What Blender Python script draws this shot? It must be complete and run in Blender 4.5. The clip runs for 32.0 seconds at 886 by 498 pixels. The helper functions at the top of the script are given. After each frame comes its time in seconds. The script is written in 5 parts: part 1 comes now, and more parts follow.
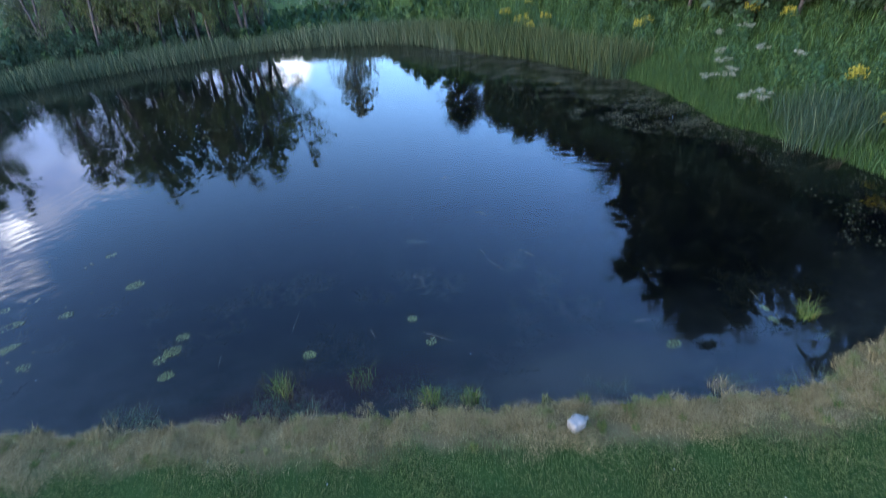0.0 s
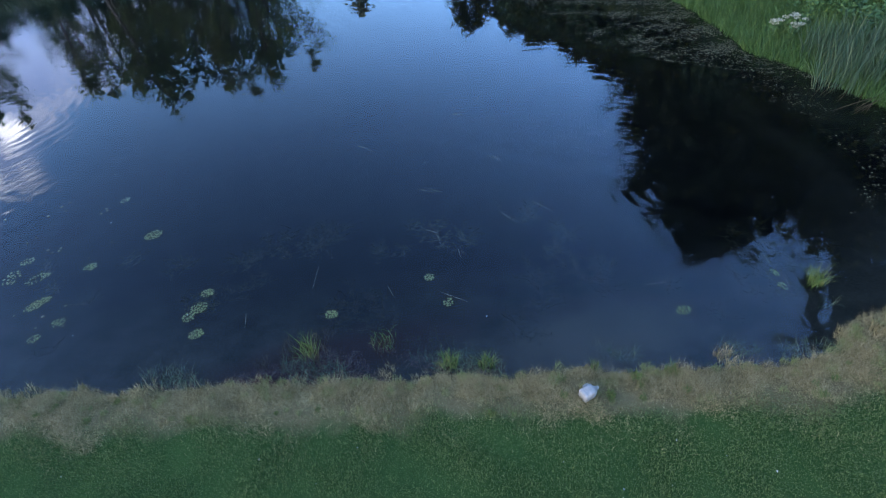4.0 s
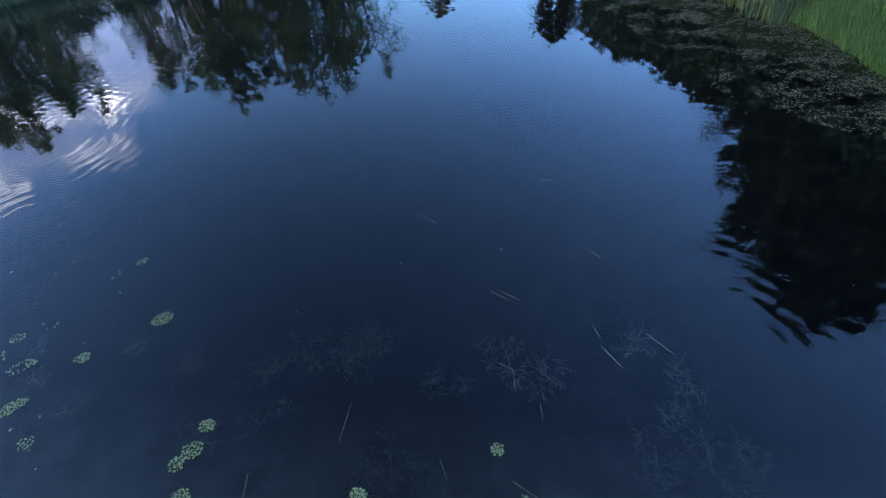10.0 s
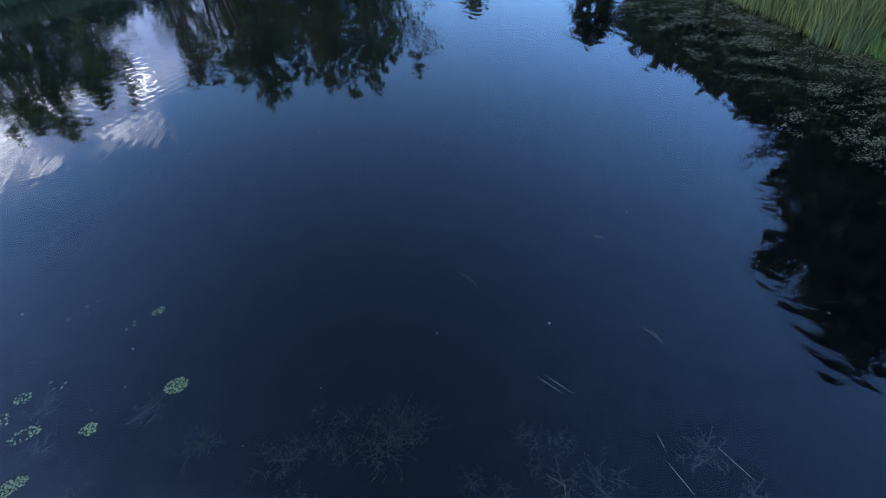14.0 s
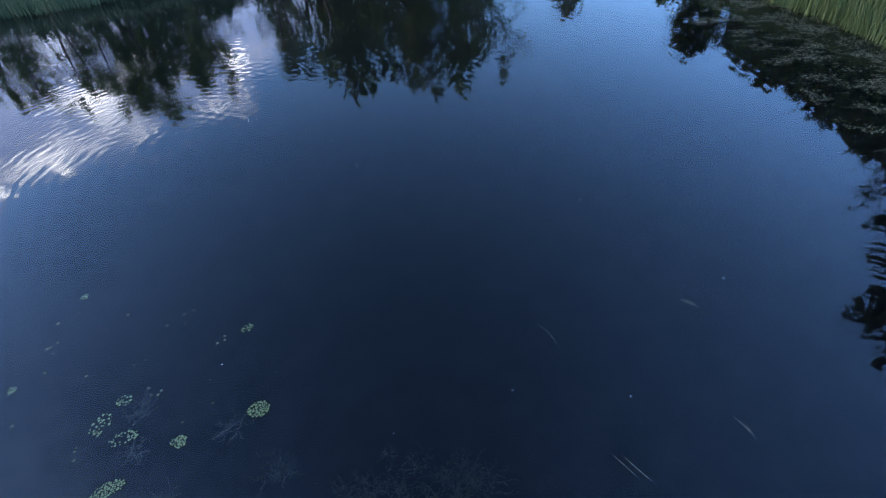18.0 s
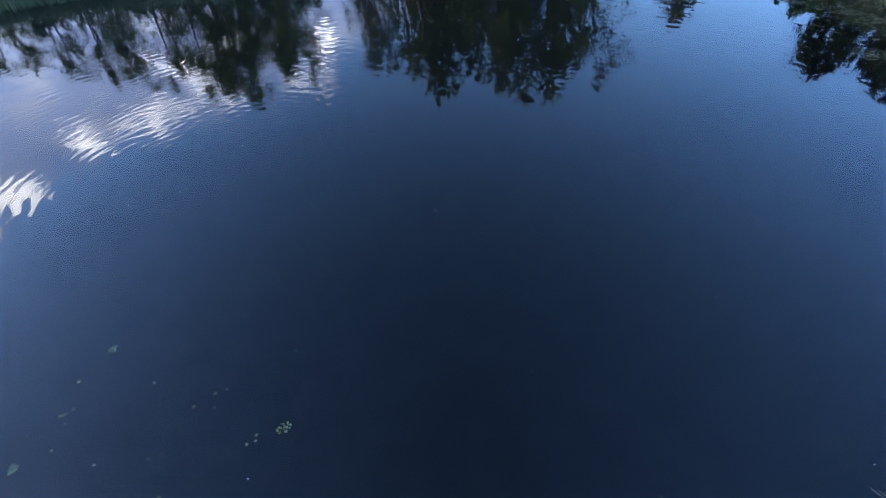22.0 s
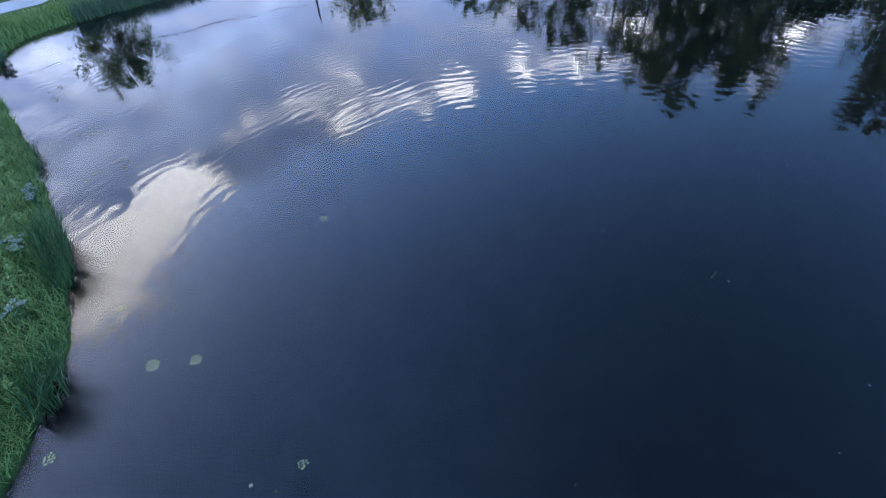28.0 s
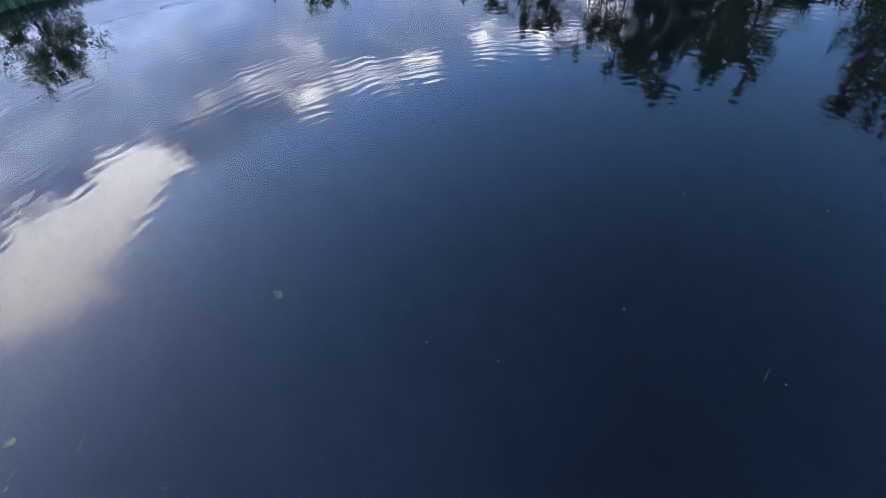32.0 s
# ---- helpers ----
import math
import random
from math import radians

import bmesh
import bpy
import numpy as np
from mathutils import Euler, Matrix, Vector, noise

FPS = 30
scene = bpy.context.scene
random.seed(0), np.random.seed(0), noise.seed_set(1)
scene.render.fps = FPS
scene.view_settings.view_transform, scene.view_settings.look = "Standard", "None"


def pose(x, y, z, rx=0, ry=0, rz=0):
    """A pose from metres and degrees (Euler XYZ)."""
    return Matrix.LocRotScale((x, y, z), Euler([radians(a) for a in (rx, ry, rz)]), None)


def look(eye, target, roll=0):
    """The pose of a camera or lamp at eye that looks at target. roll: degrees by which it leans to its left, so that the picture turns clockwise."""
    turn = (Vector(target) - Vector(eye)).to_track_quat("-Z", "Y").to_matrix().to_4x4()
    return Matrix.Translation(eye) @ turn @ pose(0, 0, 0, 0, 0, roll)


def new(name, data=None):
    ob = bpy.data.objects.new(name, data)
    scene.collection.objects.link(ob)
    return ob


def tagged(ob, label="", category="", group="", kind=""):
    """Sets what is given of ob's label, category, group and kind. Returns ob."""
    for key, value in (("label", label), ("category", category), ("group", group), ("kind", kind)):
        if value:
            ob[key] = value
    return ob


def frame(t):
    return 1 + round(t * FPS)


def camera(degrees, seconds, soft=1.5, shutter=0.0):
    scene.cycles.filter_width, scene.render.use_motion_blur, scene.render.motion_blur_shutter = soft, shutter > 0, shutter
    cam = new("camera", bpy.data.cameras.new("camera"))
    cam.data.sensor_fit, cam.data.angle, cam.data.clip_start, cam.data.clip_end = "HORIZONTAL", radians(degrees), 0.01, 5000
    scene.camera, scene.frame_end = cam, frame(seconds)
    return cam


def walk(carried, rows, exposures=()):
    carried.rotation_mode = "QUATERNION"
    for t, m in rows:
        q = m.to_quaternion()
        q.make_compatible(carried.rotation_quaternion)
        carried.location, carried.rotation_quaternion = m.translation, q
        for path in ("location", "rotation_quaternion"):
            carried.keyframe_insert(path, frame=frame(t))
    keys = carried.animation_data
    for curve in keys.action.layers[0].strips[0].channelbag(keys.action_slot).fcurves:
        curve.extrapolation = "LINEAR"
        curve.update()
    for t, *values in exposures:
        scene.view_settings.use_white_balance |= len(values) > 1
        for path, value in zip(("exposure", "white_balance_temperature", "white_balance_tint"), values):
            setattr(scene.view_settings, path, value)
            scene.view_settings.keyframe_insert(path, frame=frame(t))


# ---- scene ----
# seconds, x, y, z, yaw, pitch, roll of the drone's camera
PATH = [
    (0.0, -0.396, -6.660, 6.441, -14.26, -29.96, -5.92),
    (0.1, -0.397, -6.652, 6.485, -13.94, -32.23, -6.12),
    (0.2, -0.397, -6.644, 6.528, -13.59, -34.70, -6.33),
    (0.3, -0.398, -6.636, 6.572, -13.23, -37.21, -6.55),
    (0.4, -0.398, -6.628, 6.615, -12.96, -39.09, -6.71),
    (0.5, -0.398, -6.620, 6.659, -12.86, -39.82, -6.77),
    (1.0, -0.428, -6.582, 6.848, -12.90, -40.39, -6.71),
    (1.5, -0.439, -6.578, 6.986, -12.82, -40.43, -6.73),
    (2.0, -0.448, -6.579, 7.114, -12.73, -40.42, -6.82),
    (2.5, -0.445, -6.544, 7.267, -12.59, -40.56, -6.87),
    (3.0, -0.460, -6.450, 7.368, -12.62, -40.53, -6.81),
    (3.5, -0.445, -6.281, 7.426, -12.55, -40.52, -6.75),
    (5.5, -0.198, -5.018, 7.480, -11.73, -40.56, -6.67),
    (6.0, -0.118, -4.663, 7.481, -11.30, -40.58, -6.59),
    (6.5, -0.036, -4.315, 7.475, -10.82, -40.59, -6.56),
    (7.0, 0.019, -3.978, 7.462, -10.27, -40.53, -6.53),
    (7.5, 0.080, -3.665, 7.447, -9.52, -40.46, -6.56),
    (8.0, 0.116, -3.367, 7.426, -8.66, -40.30, -6.61),
    (8.5, 0.153, -3.079, 7.410, -7.46, -40.20, -6.64),
    (9.0, 0.180, -2.768, 7.435, -6.27, -40.30, -6.59),
    (9.5, 0.182, -2.465, 7.419, -5.08, -40.25, -6.58),
    (10.0, 0.183, -2.173, 7.373, -4.27, -40.09, -6.63),
    (10.5, 0.155, -1.889, 7.348, -3.78, -40.02, -6.50),
    (11.0, 0.125, -1.612, 7.330, -3.32, -40.03, -6.45),
    (11.5, 0.138, -1.340, 7.367, -2.50, -40.24, -6.41),
    (12.0, 0.142, -1.054, 7.421, -1.92, -40.62, -6.29),
    (12.5, 0.116, -0.808, 7.501, -1.66, -40.81, -6.15),
    (13.0, 0.068, -0.605, 7.600, -1.52, -40.74, -6.10),
    (13.5, 0.020, -0.433, 7.713, -1.38, -40.74, -6.03),
    (15.5, -0.000, 0.000, 8.324, -0.00, -41.07, -6.15),
    (16.0, -0.091, 0.084, 8.404, 1.21, -40.91, -6.15),
    (16.5, -0.162, 0.190, 8.505, 2.71, -40.89, -6.12),
    (17.0, -0.225, 0.297, 8.612, 4.33, -40.95, -6.11),
    (17.5, -0.303, 0.424, 8.694, 6.78, -40.88, -6.06),
    (18.0, -0.376, 0.542, 8.728, 7.98, -40.85, -6.19),
    (18.5, -0.440, 0.732, 8.752, 8.73, -40.98, -6.15),
    (19.0, -0.512, 1.000, 8.762, 9.23, -41.05, -6.10),
    (19.5, -0.611, 1.348, 8.748, 9.99, -41.19, -6.02),
    (20.0, -0.738, 1.772, 8.719, 11.94, -41.29, -6.05),
    (20.5, -0.860, 2.247, 8.679, 14.49, -41.14, -6.12),
    (21.0, -1.053, 2.743, 8.648, 15.60, -41.13, -6.01),
    (21.5, -1.244, 3.291, 8.633, 16.32, -41.19, -5.81),
    (22.0, -1.425, 3.865, 8.621, 17.15, -41.33, -5.86),
    (22.5, -1.651, 4.446, 8.592, 19.38, -41.34, -5.93),
    (23.0, -1.914, 4.999, 8.557, 23.59, -41.10, -5.97),
    (23.5, -2.215, 5.514, 8.476, 27.88, -40.82, -6.13),
    (24.0, -2.529, 6.015, 8.407, 31.56, -40.48, -5.93),
    (24.5, -2.809, 6.479, 8.386, 35.67, -40.07, -5.80),
    (25.0, -3.109, 6.945, 8.392, 39.76, -39.75, -5.53),
    (25.5, -3.437, 7.419, 8.421, 44.27, -39.67, -5.50),
    (26.0, -3.781, 7.875, 8.446, 48.98, -39.64, -5.50),
    (26.5, -4.155, 8.323, 8.470, 53.17, -39.69, -5.54),
    (28.5, -5.858, 9.671, 8.449, 65.44, -40.62, -6.62),
    (29.0, -6.270, 9.888, 8.446, 66.33, -40.89, -6.68),
    (29.5, -6.693, 10.089, 8.451, 66.98, -41.24, -6.71),
    (30.0, -7.100, 10.285, 8.473, 66.38, -41.68, -6.55),
    (30.5, -7.482, 10.460, 8.501, 65.55, -42.14, -6.35),
    (31.0, -7.855, 10.650, 8.510, 63.33, -42.46, -5.88),
    (31.5, -8.228, 10.837, 8.498, 60.64, -42.92, -5.50),
    (32.0, -8.604, 11.001, 8.494, 59.52, -43.32, -5.44),
]


def aim(x, y, z, yaw, pitch, roll):
    """Pose from yaw (to the left), pitch (up) and roll, in degrees."""
    return pose(x, y, z, 90 + pitch, 0, yaw) @ pose(0, 0, 0, 0, 0, roll)


cam = camera(81.47, 32.0, soft=1.15, shutter=0.4)
walk(cam, [(r[0], aim(*r[1:])) for r in PATH], exposures=[(0.0, 2.45, 5250, 17), (32.0, 2.45, 5250, 17)])

# ---- world, sun ----
SUN_AZ, SUN_EL = -118.0, 13.0
world = bpy.data.worlds.new("evening_sky")
scene.world = world
world.use_nodes = True
wt = world.node_tree
wt.nodes.clear()


def chain(tree, op, a, b=None, clamp=False):
    """A math node on sockets or numbers."""
    n = tree.nodes.new("ShaderNodeMath")
    n.operation = op
    n.use_clamp = clamp
    for i, v in enumerate((a, b)):
        if v is None:
            continue
        if isinstance(v, (int, float)):
            n.inputs[i].default_value = v
        else:
            tree.links.new(v, n.inputs[i])
    return n.outputs[0]


def mixcol(tree, fac, a, b, blend="MIX"):
    n = tree.nodes.new("ShaderNodeMix")
    n.data_type = "RGBA"
    n.blend_type = blend
    for sock, v in ((n.inputs[0], fac), (n.inputs[6], a), (n.inputs[7], b)):
        if isinstance(v, (int, float)):
            sock.default_value = v
        elif isinstance(v, tuple):
            sock.default_value = (*v, 1) if len(v) == 3 else v
        else:
            tree.links.new(v, sock)
    return n.outputs[2]


def ramp(tree, fac, stops, mode="LINEAR"):
    n = tree.nodes.new("ShaderNodeValToRGB")
    n.color_ramp.interpolation = mode
    e = n.color_ramp.elements
    while len(e) < len(stops):
        e.new(0.5)
    for el, (p, c) in zip(e, stops):
        el.position = p
        el.color = (*c, 1) if isinstance(c, tuple) else (c, c, c, 1)
    tree.links.new(fac, n.inputs[0])
    return n.outputs[0]


def noise_tex(tree, vec, scale, detail=4.0, rough=0.55, distort=0.0):
    n = tree.nodes.new("ShaderNodeTexNoise")
    n.inputs["Scale"].default_value = scale
    n.inputs["Detail"].default_value = detail
    n.inputs["Roughness"].default_value = rough
    n.inputs["Distortion"].default_value = distort
    if vec is not None:
        tree.links.new(vec, n.inputs["Vector"])
    return n.outputs[0]


sky = wt.nodes.new("ShaderNodeTexSky")
sky.sky_type = "NISHITA"
sky.sun_disc = False
sky.sun_elevation = radians(SUN_EL)
sky.sun_rotation = radians(SUN_AZ)
sky.altitude = 200
sky.air_density = 1.0
sky.dust_density = 2.3
sky.ozone_density = 2.6

# a bank of cumulus: its top edge rises from the far trees towards the open side of the pond
tc = wt.nodes.new("ShaderNodeTexCoord")
sep = wt.nodes.new("ShaderNodeSeparateXYZ")
wt.links.new(tc.outputs["Generated"], sep.inputs[0])
az = chain(wt, "ARCTAN2", sep.outputs[0], sep.outputs[1])
el = chain(wt, "ARCSINE", sep.outputs[2])
az_u = chain(wt, "ADD", chain(wt, "MULTIPLY", az, 1 / (2 * math.pi)), 0.5)      # 0.5 is straight ahead, 0.25 is left
el_d = chain(wt, "MULTIPLY", el, 180 / math.pi / 50)                              # 1 is 50 degrees


def azu(deg):
    return (deg / 360.0 + 0.5) % 1.0


edge = ramp(wt, az_u, [(azu(-170), 0.5), (azu(-125), 0.75), (azu(-108), 0.71), (azu(-99), 0.69), (azu(-90), 0.61), (azu(-77), 0.585), (azu(-71), 0.545), (azu(-59), 0.505), (azu(-50), 0.47),
                       (azu(-36), 0.475), (azu(-28.5), 0.455), (azu(-24), 0.39), (azu(-8), 0.25), (azu(4), 0.19), (azu(25), 0.06), (azu(120), 0.06), (azu(170), 0.4)])
vec = wt.nodes.new("ShaderNodeCombineXYZ")
wt.links.new(az, vec.inputs[0])
wt.links.new(chain(wt, "MULTIPLY", el, 2.4), vec.inputs[1])
puff = noise_tex(wt, vec.outputs[0], 9.0, 5.0, 0.52, 0.3)
puff2 = noise_tex(wt, vec.outputs[0], 3.4, 5.0, 0.55, 0.3)
lump = chain(wt, "MULTIPLY", chain(wt, "SUBTRACT", puff, 0.5), 0.16)
depth_in = chain(wt, "SUBTRACT", chain(wt, "ADD", edge, lump), el_d)             # above 0: inside the bank
cover = ramp(wt, chain(wt, "MULTIPLY", depth_in, 9.0), [(0.0, 0.0), (0.5, 1.0)])
gap = ramp(wt, puff2, [(0.34, 0.72), (0.52, 1.0)])
cover = chain(wt, "MULTIPLY", cover, gap)
# sunlit heads of the cumulus: azimuth, elevation, half-widths in degrees
wob = noise_tex(wt, vec.outputs[0], 11.0, 6.0, 0.6)
wob2 = noise_tex(wt, vec.outputs[0], 14.0, 6.0, 0.6, 1.0)
az_w = chain(wt, "ADD", az, chain(wt, "MULTIPLY", chain(wt, "SUBTRACT", wob, 0.5), 0.24))
el_w = chain(wt, "ADD", el, chain(wt, "MULTIPLY", chain(wt, "SUBTRACT", wob2, 0.5), 0.085))
glow = None
for a0, e0, ra, re, top in ((-108, 32.0, 9, 3.6, 1), (-99, 30.0, 5.5, 3.0, 1), (-93, 27.2, 4.0, 1.7, 1), (-74, 25.2, 2.6, 1.1, 0.6), (-67, 24.2, 3.2, 0.95, 0.72), (-60.5, 23.4, 3.0, 1.0, 0.76), (-52, 21.9, 2.4, 0.7, 0.7),
                            (-46, 21.7, 3.2, 1.1, 0.70), (-53, 21.3, 2.6, 0.9, 0.55), (-34, 21.4, 4.0, 1.6, 0.52), (-28.5, 18.4, 2.0, 2.2, 0.52), (-80, 22.6, 9, 2.6, 0.30), (-70, 20.8, 8, 2.0, 0.28),
                            (-40, 17, 9, 3.5, 0.36), (0.5, 9.2, 2.4, 1.6, 0.6), (-128, 34, 9, 4, 0.9)):
    dx = chain(wt, "MULTIPLY", chain(wt, "SUBTRACT", az_w, radians(a0)), 1 / radians(ra))
    dy = chain(wt, "MULTIPLY", chain(wt, "SUBTRACT", el_w, radians(e0)), 1 / radians(re))
    rr = chain(wt, "ADD", chain(wt, "MULTIPLY", dx, dx), chain(wt, "MULTIPLY", dy, dy))
    g0 = chain(wt, "MULTIPLY", chain(wt, "EXPONENT", chain(wt, "MULTIPLY", rr, -0.5)), float(top))
    glow = g0 if glow is None else chain(wt, "MAXIMUM", glow, g0)
bright = ramp(wt, chain(wt, "ADD", glow, chain(wt, "MULTIPLY", chain(wt, "SUBTRACT", puff, 0.5), 1.5)), [(0.28, 0.0), (0.44, 0.35), (0.70, 1.0)])
bright = chain(wt, "MULTIPLY", bright, ramp(wt, glow, [(0.05, 0.0), (0.3, 1.0)]))
body = ramp(wt, chain(wt, "ADD", chain(wt, "MULTIPLY", puff, 0.6), chain(wt, "MULTIPLY", puff2, 0.4)), [(0.36, (0.18, 0.225, 0.345)), (0.5, (0.26, 0.30, 0.40)), (0.64, (0.38, 0.395, 0.44))])
cloud_col = mixcol(wt, bright, body, (1.68, 1.54, 1.28))
cover = chain(wt, "MAXIMUM", cover, bright)
sky_col = mixcol(wt, 1.0, sky.outputs[0], (0.15, 0.15, 0.15), "MULTIPLY")
# clear sky: darkest across the sun's direction, as polarised light leaves it on the water
gx0 = chain(wt, "MULTIPLY", chain(wt, "SUBTRACT", az, radians(-16)), 1 / radians(37))
dim = chain(wt, "EXPONENT", chain(wt, "MULTIPLY", chain(wt, "MULTIPLY", gx0, gx0), -1.0))
dim = chain(wt, "MULTIPLY", dim, ramp(wt, el_d, [(0.0, 0.4), (0.5, 1.0)]))
tone = chain(wt, "POWER", 2.0, chain(wt, "SUBTRACT", 0.5, chain(wt, "MULTIPLY", dim, 1.0)))
sky_col = mixcol(wt, 1.0, sky_col, tone, "MULTIPLY")
full_sky = mixcol(wt, cover, sky_col, cloud_col)
bg = wt.nodes.new("ShaderNodeBackground")
bg.inputs[1].default_value = 1.0
wt.links.new(full_sky, bg.inputs[0])
out = wt.nodes.new("ShaderNodeOutputWorld")
wt.links.new(bg.outputs[0], out.inputs[0])

sun = new("sun", bpy.data.lights.new("sun", "SUN"))
sun.data.energy = 0.5
sun.data.angle = radians(12)
sun.data.color = (1.0, 0.86, 0.68)
sa, se = radians(SUN_AZ), radians(SUN_EL)
sun.matrix_world = look(Vector((math.sin(sa) * math.cos(se), math.cos(sa) * math.cos(se), math.sin(se))) * 200, (0, 0, 0))

# ---- materials ----
MATS = {}


def material(name):
    m = bpy.data.materials.new(name)
    m.use_nodes = True
    m.node_tree.nodes.clear()
    t = m.node_tree
    b = t.nodes.new("ShaderNodeBsdfPrincipled")
    o = t.nodes.new("ShaderNodeOutputMaterial")
    t.links.new(b.outputs[0], o.inputs[0])
    MATS[name] = m
    return m, t, b


def obj_coords(t):
    return t.nodes.new("ShaderNodeTexCoord").outputs["Object"]


def add_bump(t, b, height, strength=0.3, distance=0.02):
    n = t.nodes.new("ShaderNodeBump")
    n.inputs["Strength"].default_value = strength
    n.inputs["Distance"].default_value = distance
    t.links.new(height, n.inputs["Height"])
    t.links.new(n.outputs[0], b.inputs["Normal"])


def plant_mat(name, stops, rough=0.6, patch=0.35, patch_scale=0.6, spec=0.3, through_light=0.0, warm=True):
    """Leaves or blades: each piece takes its own colour from the ramp, with slow drifts over the ground."""
    m, t, b = material(name)
    stops = [(p, (min(1, c[0] * 1.32), c[1], c[2] * 0.85)) for p, c in stops] if warm else stops
    geo = t.nodes.new("ShaderNodeNewGeometry")
    big = noise_tex(t, geo.outputs["Position"], patch_scale, 3.0)
    f = chain(t, "ADD", chain(t, "MULTIPLY", geo.outputs["Random Per Island"], 1 - patch), chain(t, "MULTIPLY", big, patch), True)
    col = ramp(t, f, stops)
    fine = noise_tex(t, geo.outputs["Position"], 40.0, 2.0)
    col = mixcol(t, 0.5, col, ramp(t, fine, [(0.3, 0.6), (0.7, 1.0)]), "MULTIPLY")
    t.links.new(col, b.inputs["Base Color"])
    b.inputs["Roughness"].default_value = rough
    b.inputs["Specular IOR Level"].default_value = spec
    if through_light:
        tl = t.nodes.new("ShaderNodeBsdfTranslucent")
        t.links.new(col, tl.inputs["Color"])
        mx = t.nodes.new("ShaderNodeMixShader")
        mx.inputs[0].default_value = through_light
        t.links.new(b.outputs[0], mx.inputs[1])
        t.links.new(tl.outputs[0], mx.inputs[2])
        t.links.new(mx.outputs[0], t.nodes["Material Output"].inputs[0])
    return m


plant_mat("lawn_blade", [(0.1, (0.038, 0.060, 0.016)), (0.4, (0.088, 0.122, 0.028)), (0.7, (0.150, 0.185, 0.042)), (0.95, (0.29, 0.26, 0.085))], patch=0.45, patch_scale=1.4, warm=False)
plant_mat("dry_blade", [(0.1, (0.075, 0.062, 0.018)), (0.3, (0.165, 0.125, 0.046)), (0.5, (0.28, 0.225, 0.092)), (0.7, (0.45, 0.37, 0.175)), (0.9, (0.16, 0.185, 0.045))], patch=0.5, patch_scale=2.6, warm=False)
plant_mat("edge_blade", [(0.0, (0.085, 0.11, 0.025)), (0.5, (0.19, 0.21, 0.055)), (1.0, (0.40, 0.36, 0.16))], warm=False)
plant_mat("tuft_blade", [(0.0, (0.032, 0.08, 0.014)), (0.5, (0.07, 0.14, 0.025)), (1.0, (0.18, 0.20, 0.07))])
plant_mat("reed_blade", [(0.0, (0.028, 0.055, 0.026)), (0.4, (0.062, 0.095, 0.042)), (0.68, (0.11, 0.135, 0.06)), (0.88, (0.17, 0.17, 0.095)), (1.0, (0.26, 0.22, 0.13))], patch=0.4, patch_scale=0.45, warm=False)
plant_mat("cattail_blade", [(0.0, (0.015, 0.036, 0.018)), (0.4, (0.036, 0.068, 0.031)), (0.75, (0.066, 0.105, 0.044)), (0.92, (0.12, 0.14, 0.06)), (1.0, (0.24, 0.20, 0.10))], patch=0.15, warm=False)
plant_mat("slope_reed", [(0.0, (0.016, 0.04, 0.016)), (0.45, (0.036, 0.075, 0.025)), (0.75, (0.07, 0.11, 0.036)), (1.0, (0.17, 0.155, 0.075))], patch=0.4, patch_scale=0.3)
plant_mat("bank_blade", [(0.0, (0.012, 0.034, 0.008)), (0.4, (0.034, 0.078, 0.014)), (0.7, (0.070, 0.125, 0.022)), (1.0, (0.15, 0.17, 0.05))], patch=0.4, patch_scale=0.5, warm=False)
plant_mat("left_blade", [(0.0, (0.075, 0.115, 0.024)), (0.4, (0.155, 0.21, 0.042)), (0.75, (0.225, 0.28, 0.062)), (1.0, (0.33, 0.33, 0.11))], patch=0.5, patch_scale=0.7, warm=False)
plant_mat("bush_leaf", [(0.0, (0.026, 0.05, 0.022)), (0.6, (0.055, 0.095, 0.04)), (1.0, (0.10, 0.14, 0.06))], rough=0.55, patch=0.4, patch_scale=0.5, warm=False)
plant_mat("dark_cattail", [(0.0, (0.022, 0.055, 0.018)), (0.5, (0.06, 0.115, 0.036)), (0.9, (0.12, 0.18, 0.06)), (1.0, (0.24, 0.21, 0.10))], patch=0.15, warm=False)
plant_mat("herb_leaf", [(0.0, (0.016, 0.045, 0.022)), (0.35, (0.030, 0.075, 0.030)), (0.55, (0.052, 0.105, 0.026)), (0.75, (0.105, 0.15, 0.026)), (1.0, (0.16, 0.17, 0.05))], patch=0.72, patch_scale=0.75, warm=False)
plant_mat("tree_leaf", [(0.0, (0.07, 0.13, 0.06)), (0.5, (0.12, 0.21, 0.08)), (0.85, (0.19, 0.27, 0.10)), (1.0, (0.24, 0.25, 0.12))], rough=0.5, patch=0.3, through_light=0.4)
plant_mat("dark_leaf", [(0.0, (0.016, 0.034, 0.012)), (0.5, (0.03, 0.06, 0.016)), (1.0, (0.06, 0.09, 0.024))], rough=0.5, patch=0.3)
plant_mat("pale_leaf", [(0.0, (0.085, 0.145, 0.075)), (0.6, (0.15, 0.225, 0.12)), (1.0, (0.22, 0.28, 0.16))], rough=0.5, patch=0.3, through_light=0.4)
plant_mat("needle", [(0.0, (0.06, 0.10, 0.07)), (0.6, (0.10, 0.15, 0.10)), (1.0, (0.16, 0.20, 0.13))], rough=0.6)
plant_mat("far_leaf", [(0.0, (0.04, 0.07, 0.04)), (0.6, (0.07, 0.11, 0.06)), (1.0, (0.11, 0.14, 0.075))], rough=0.7)
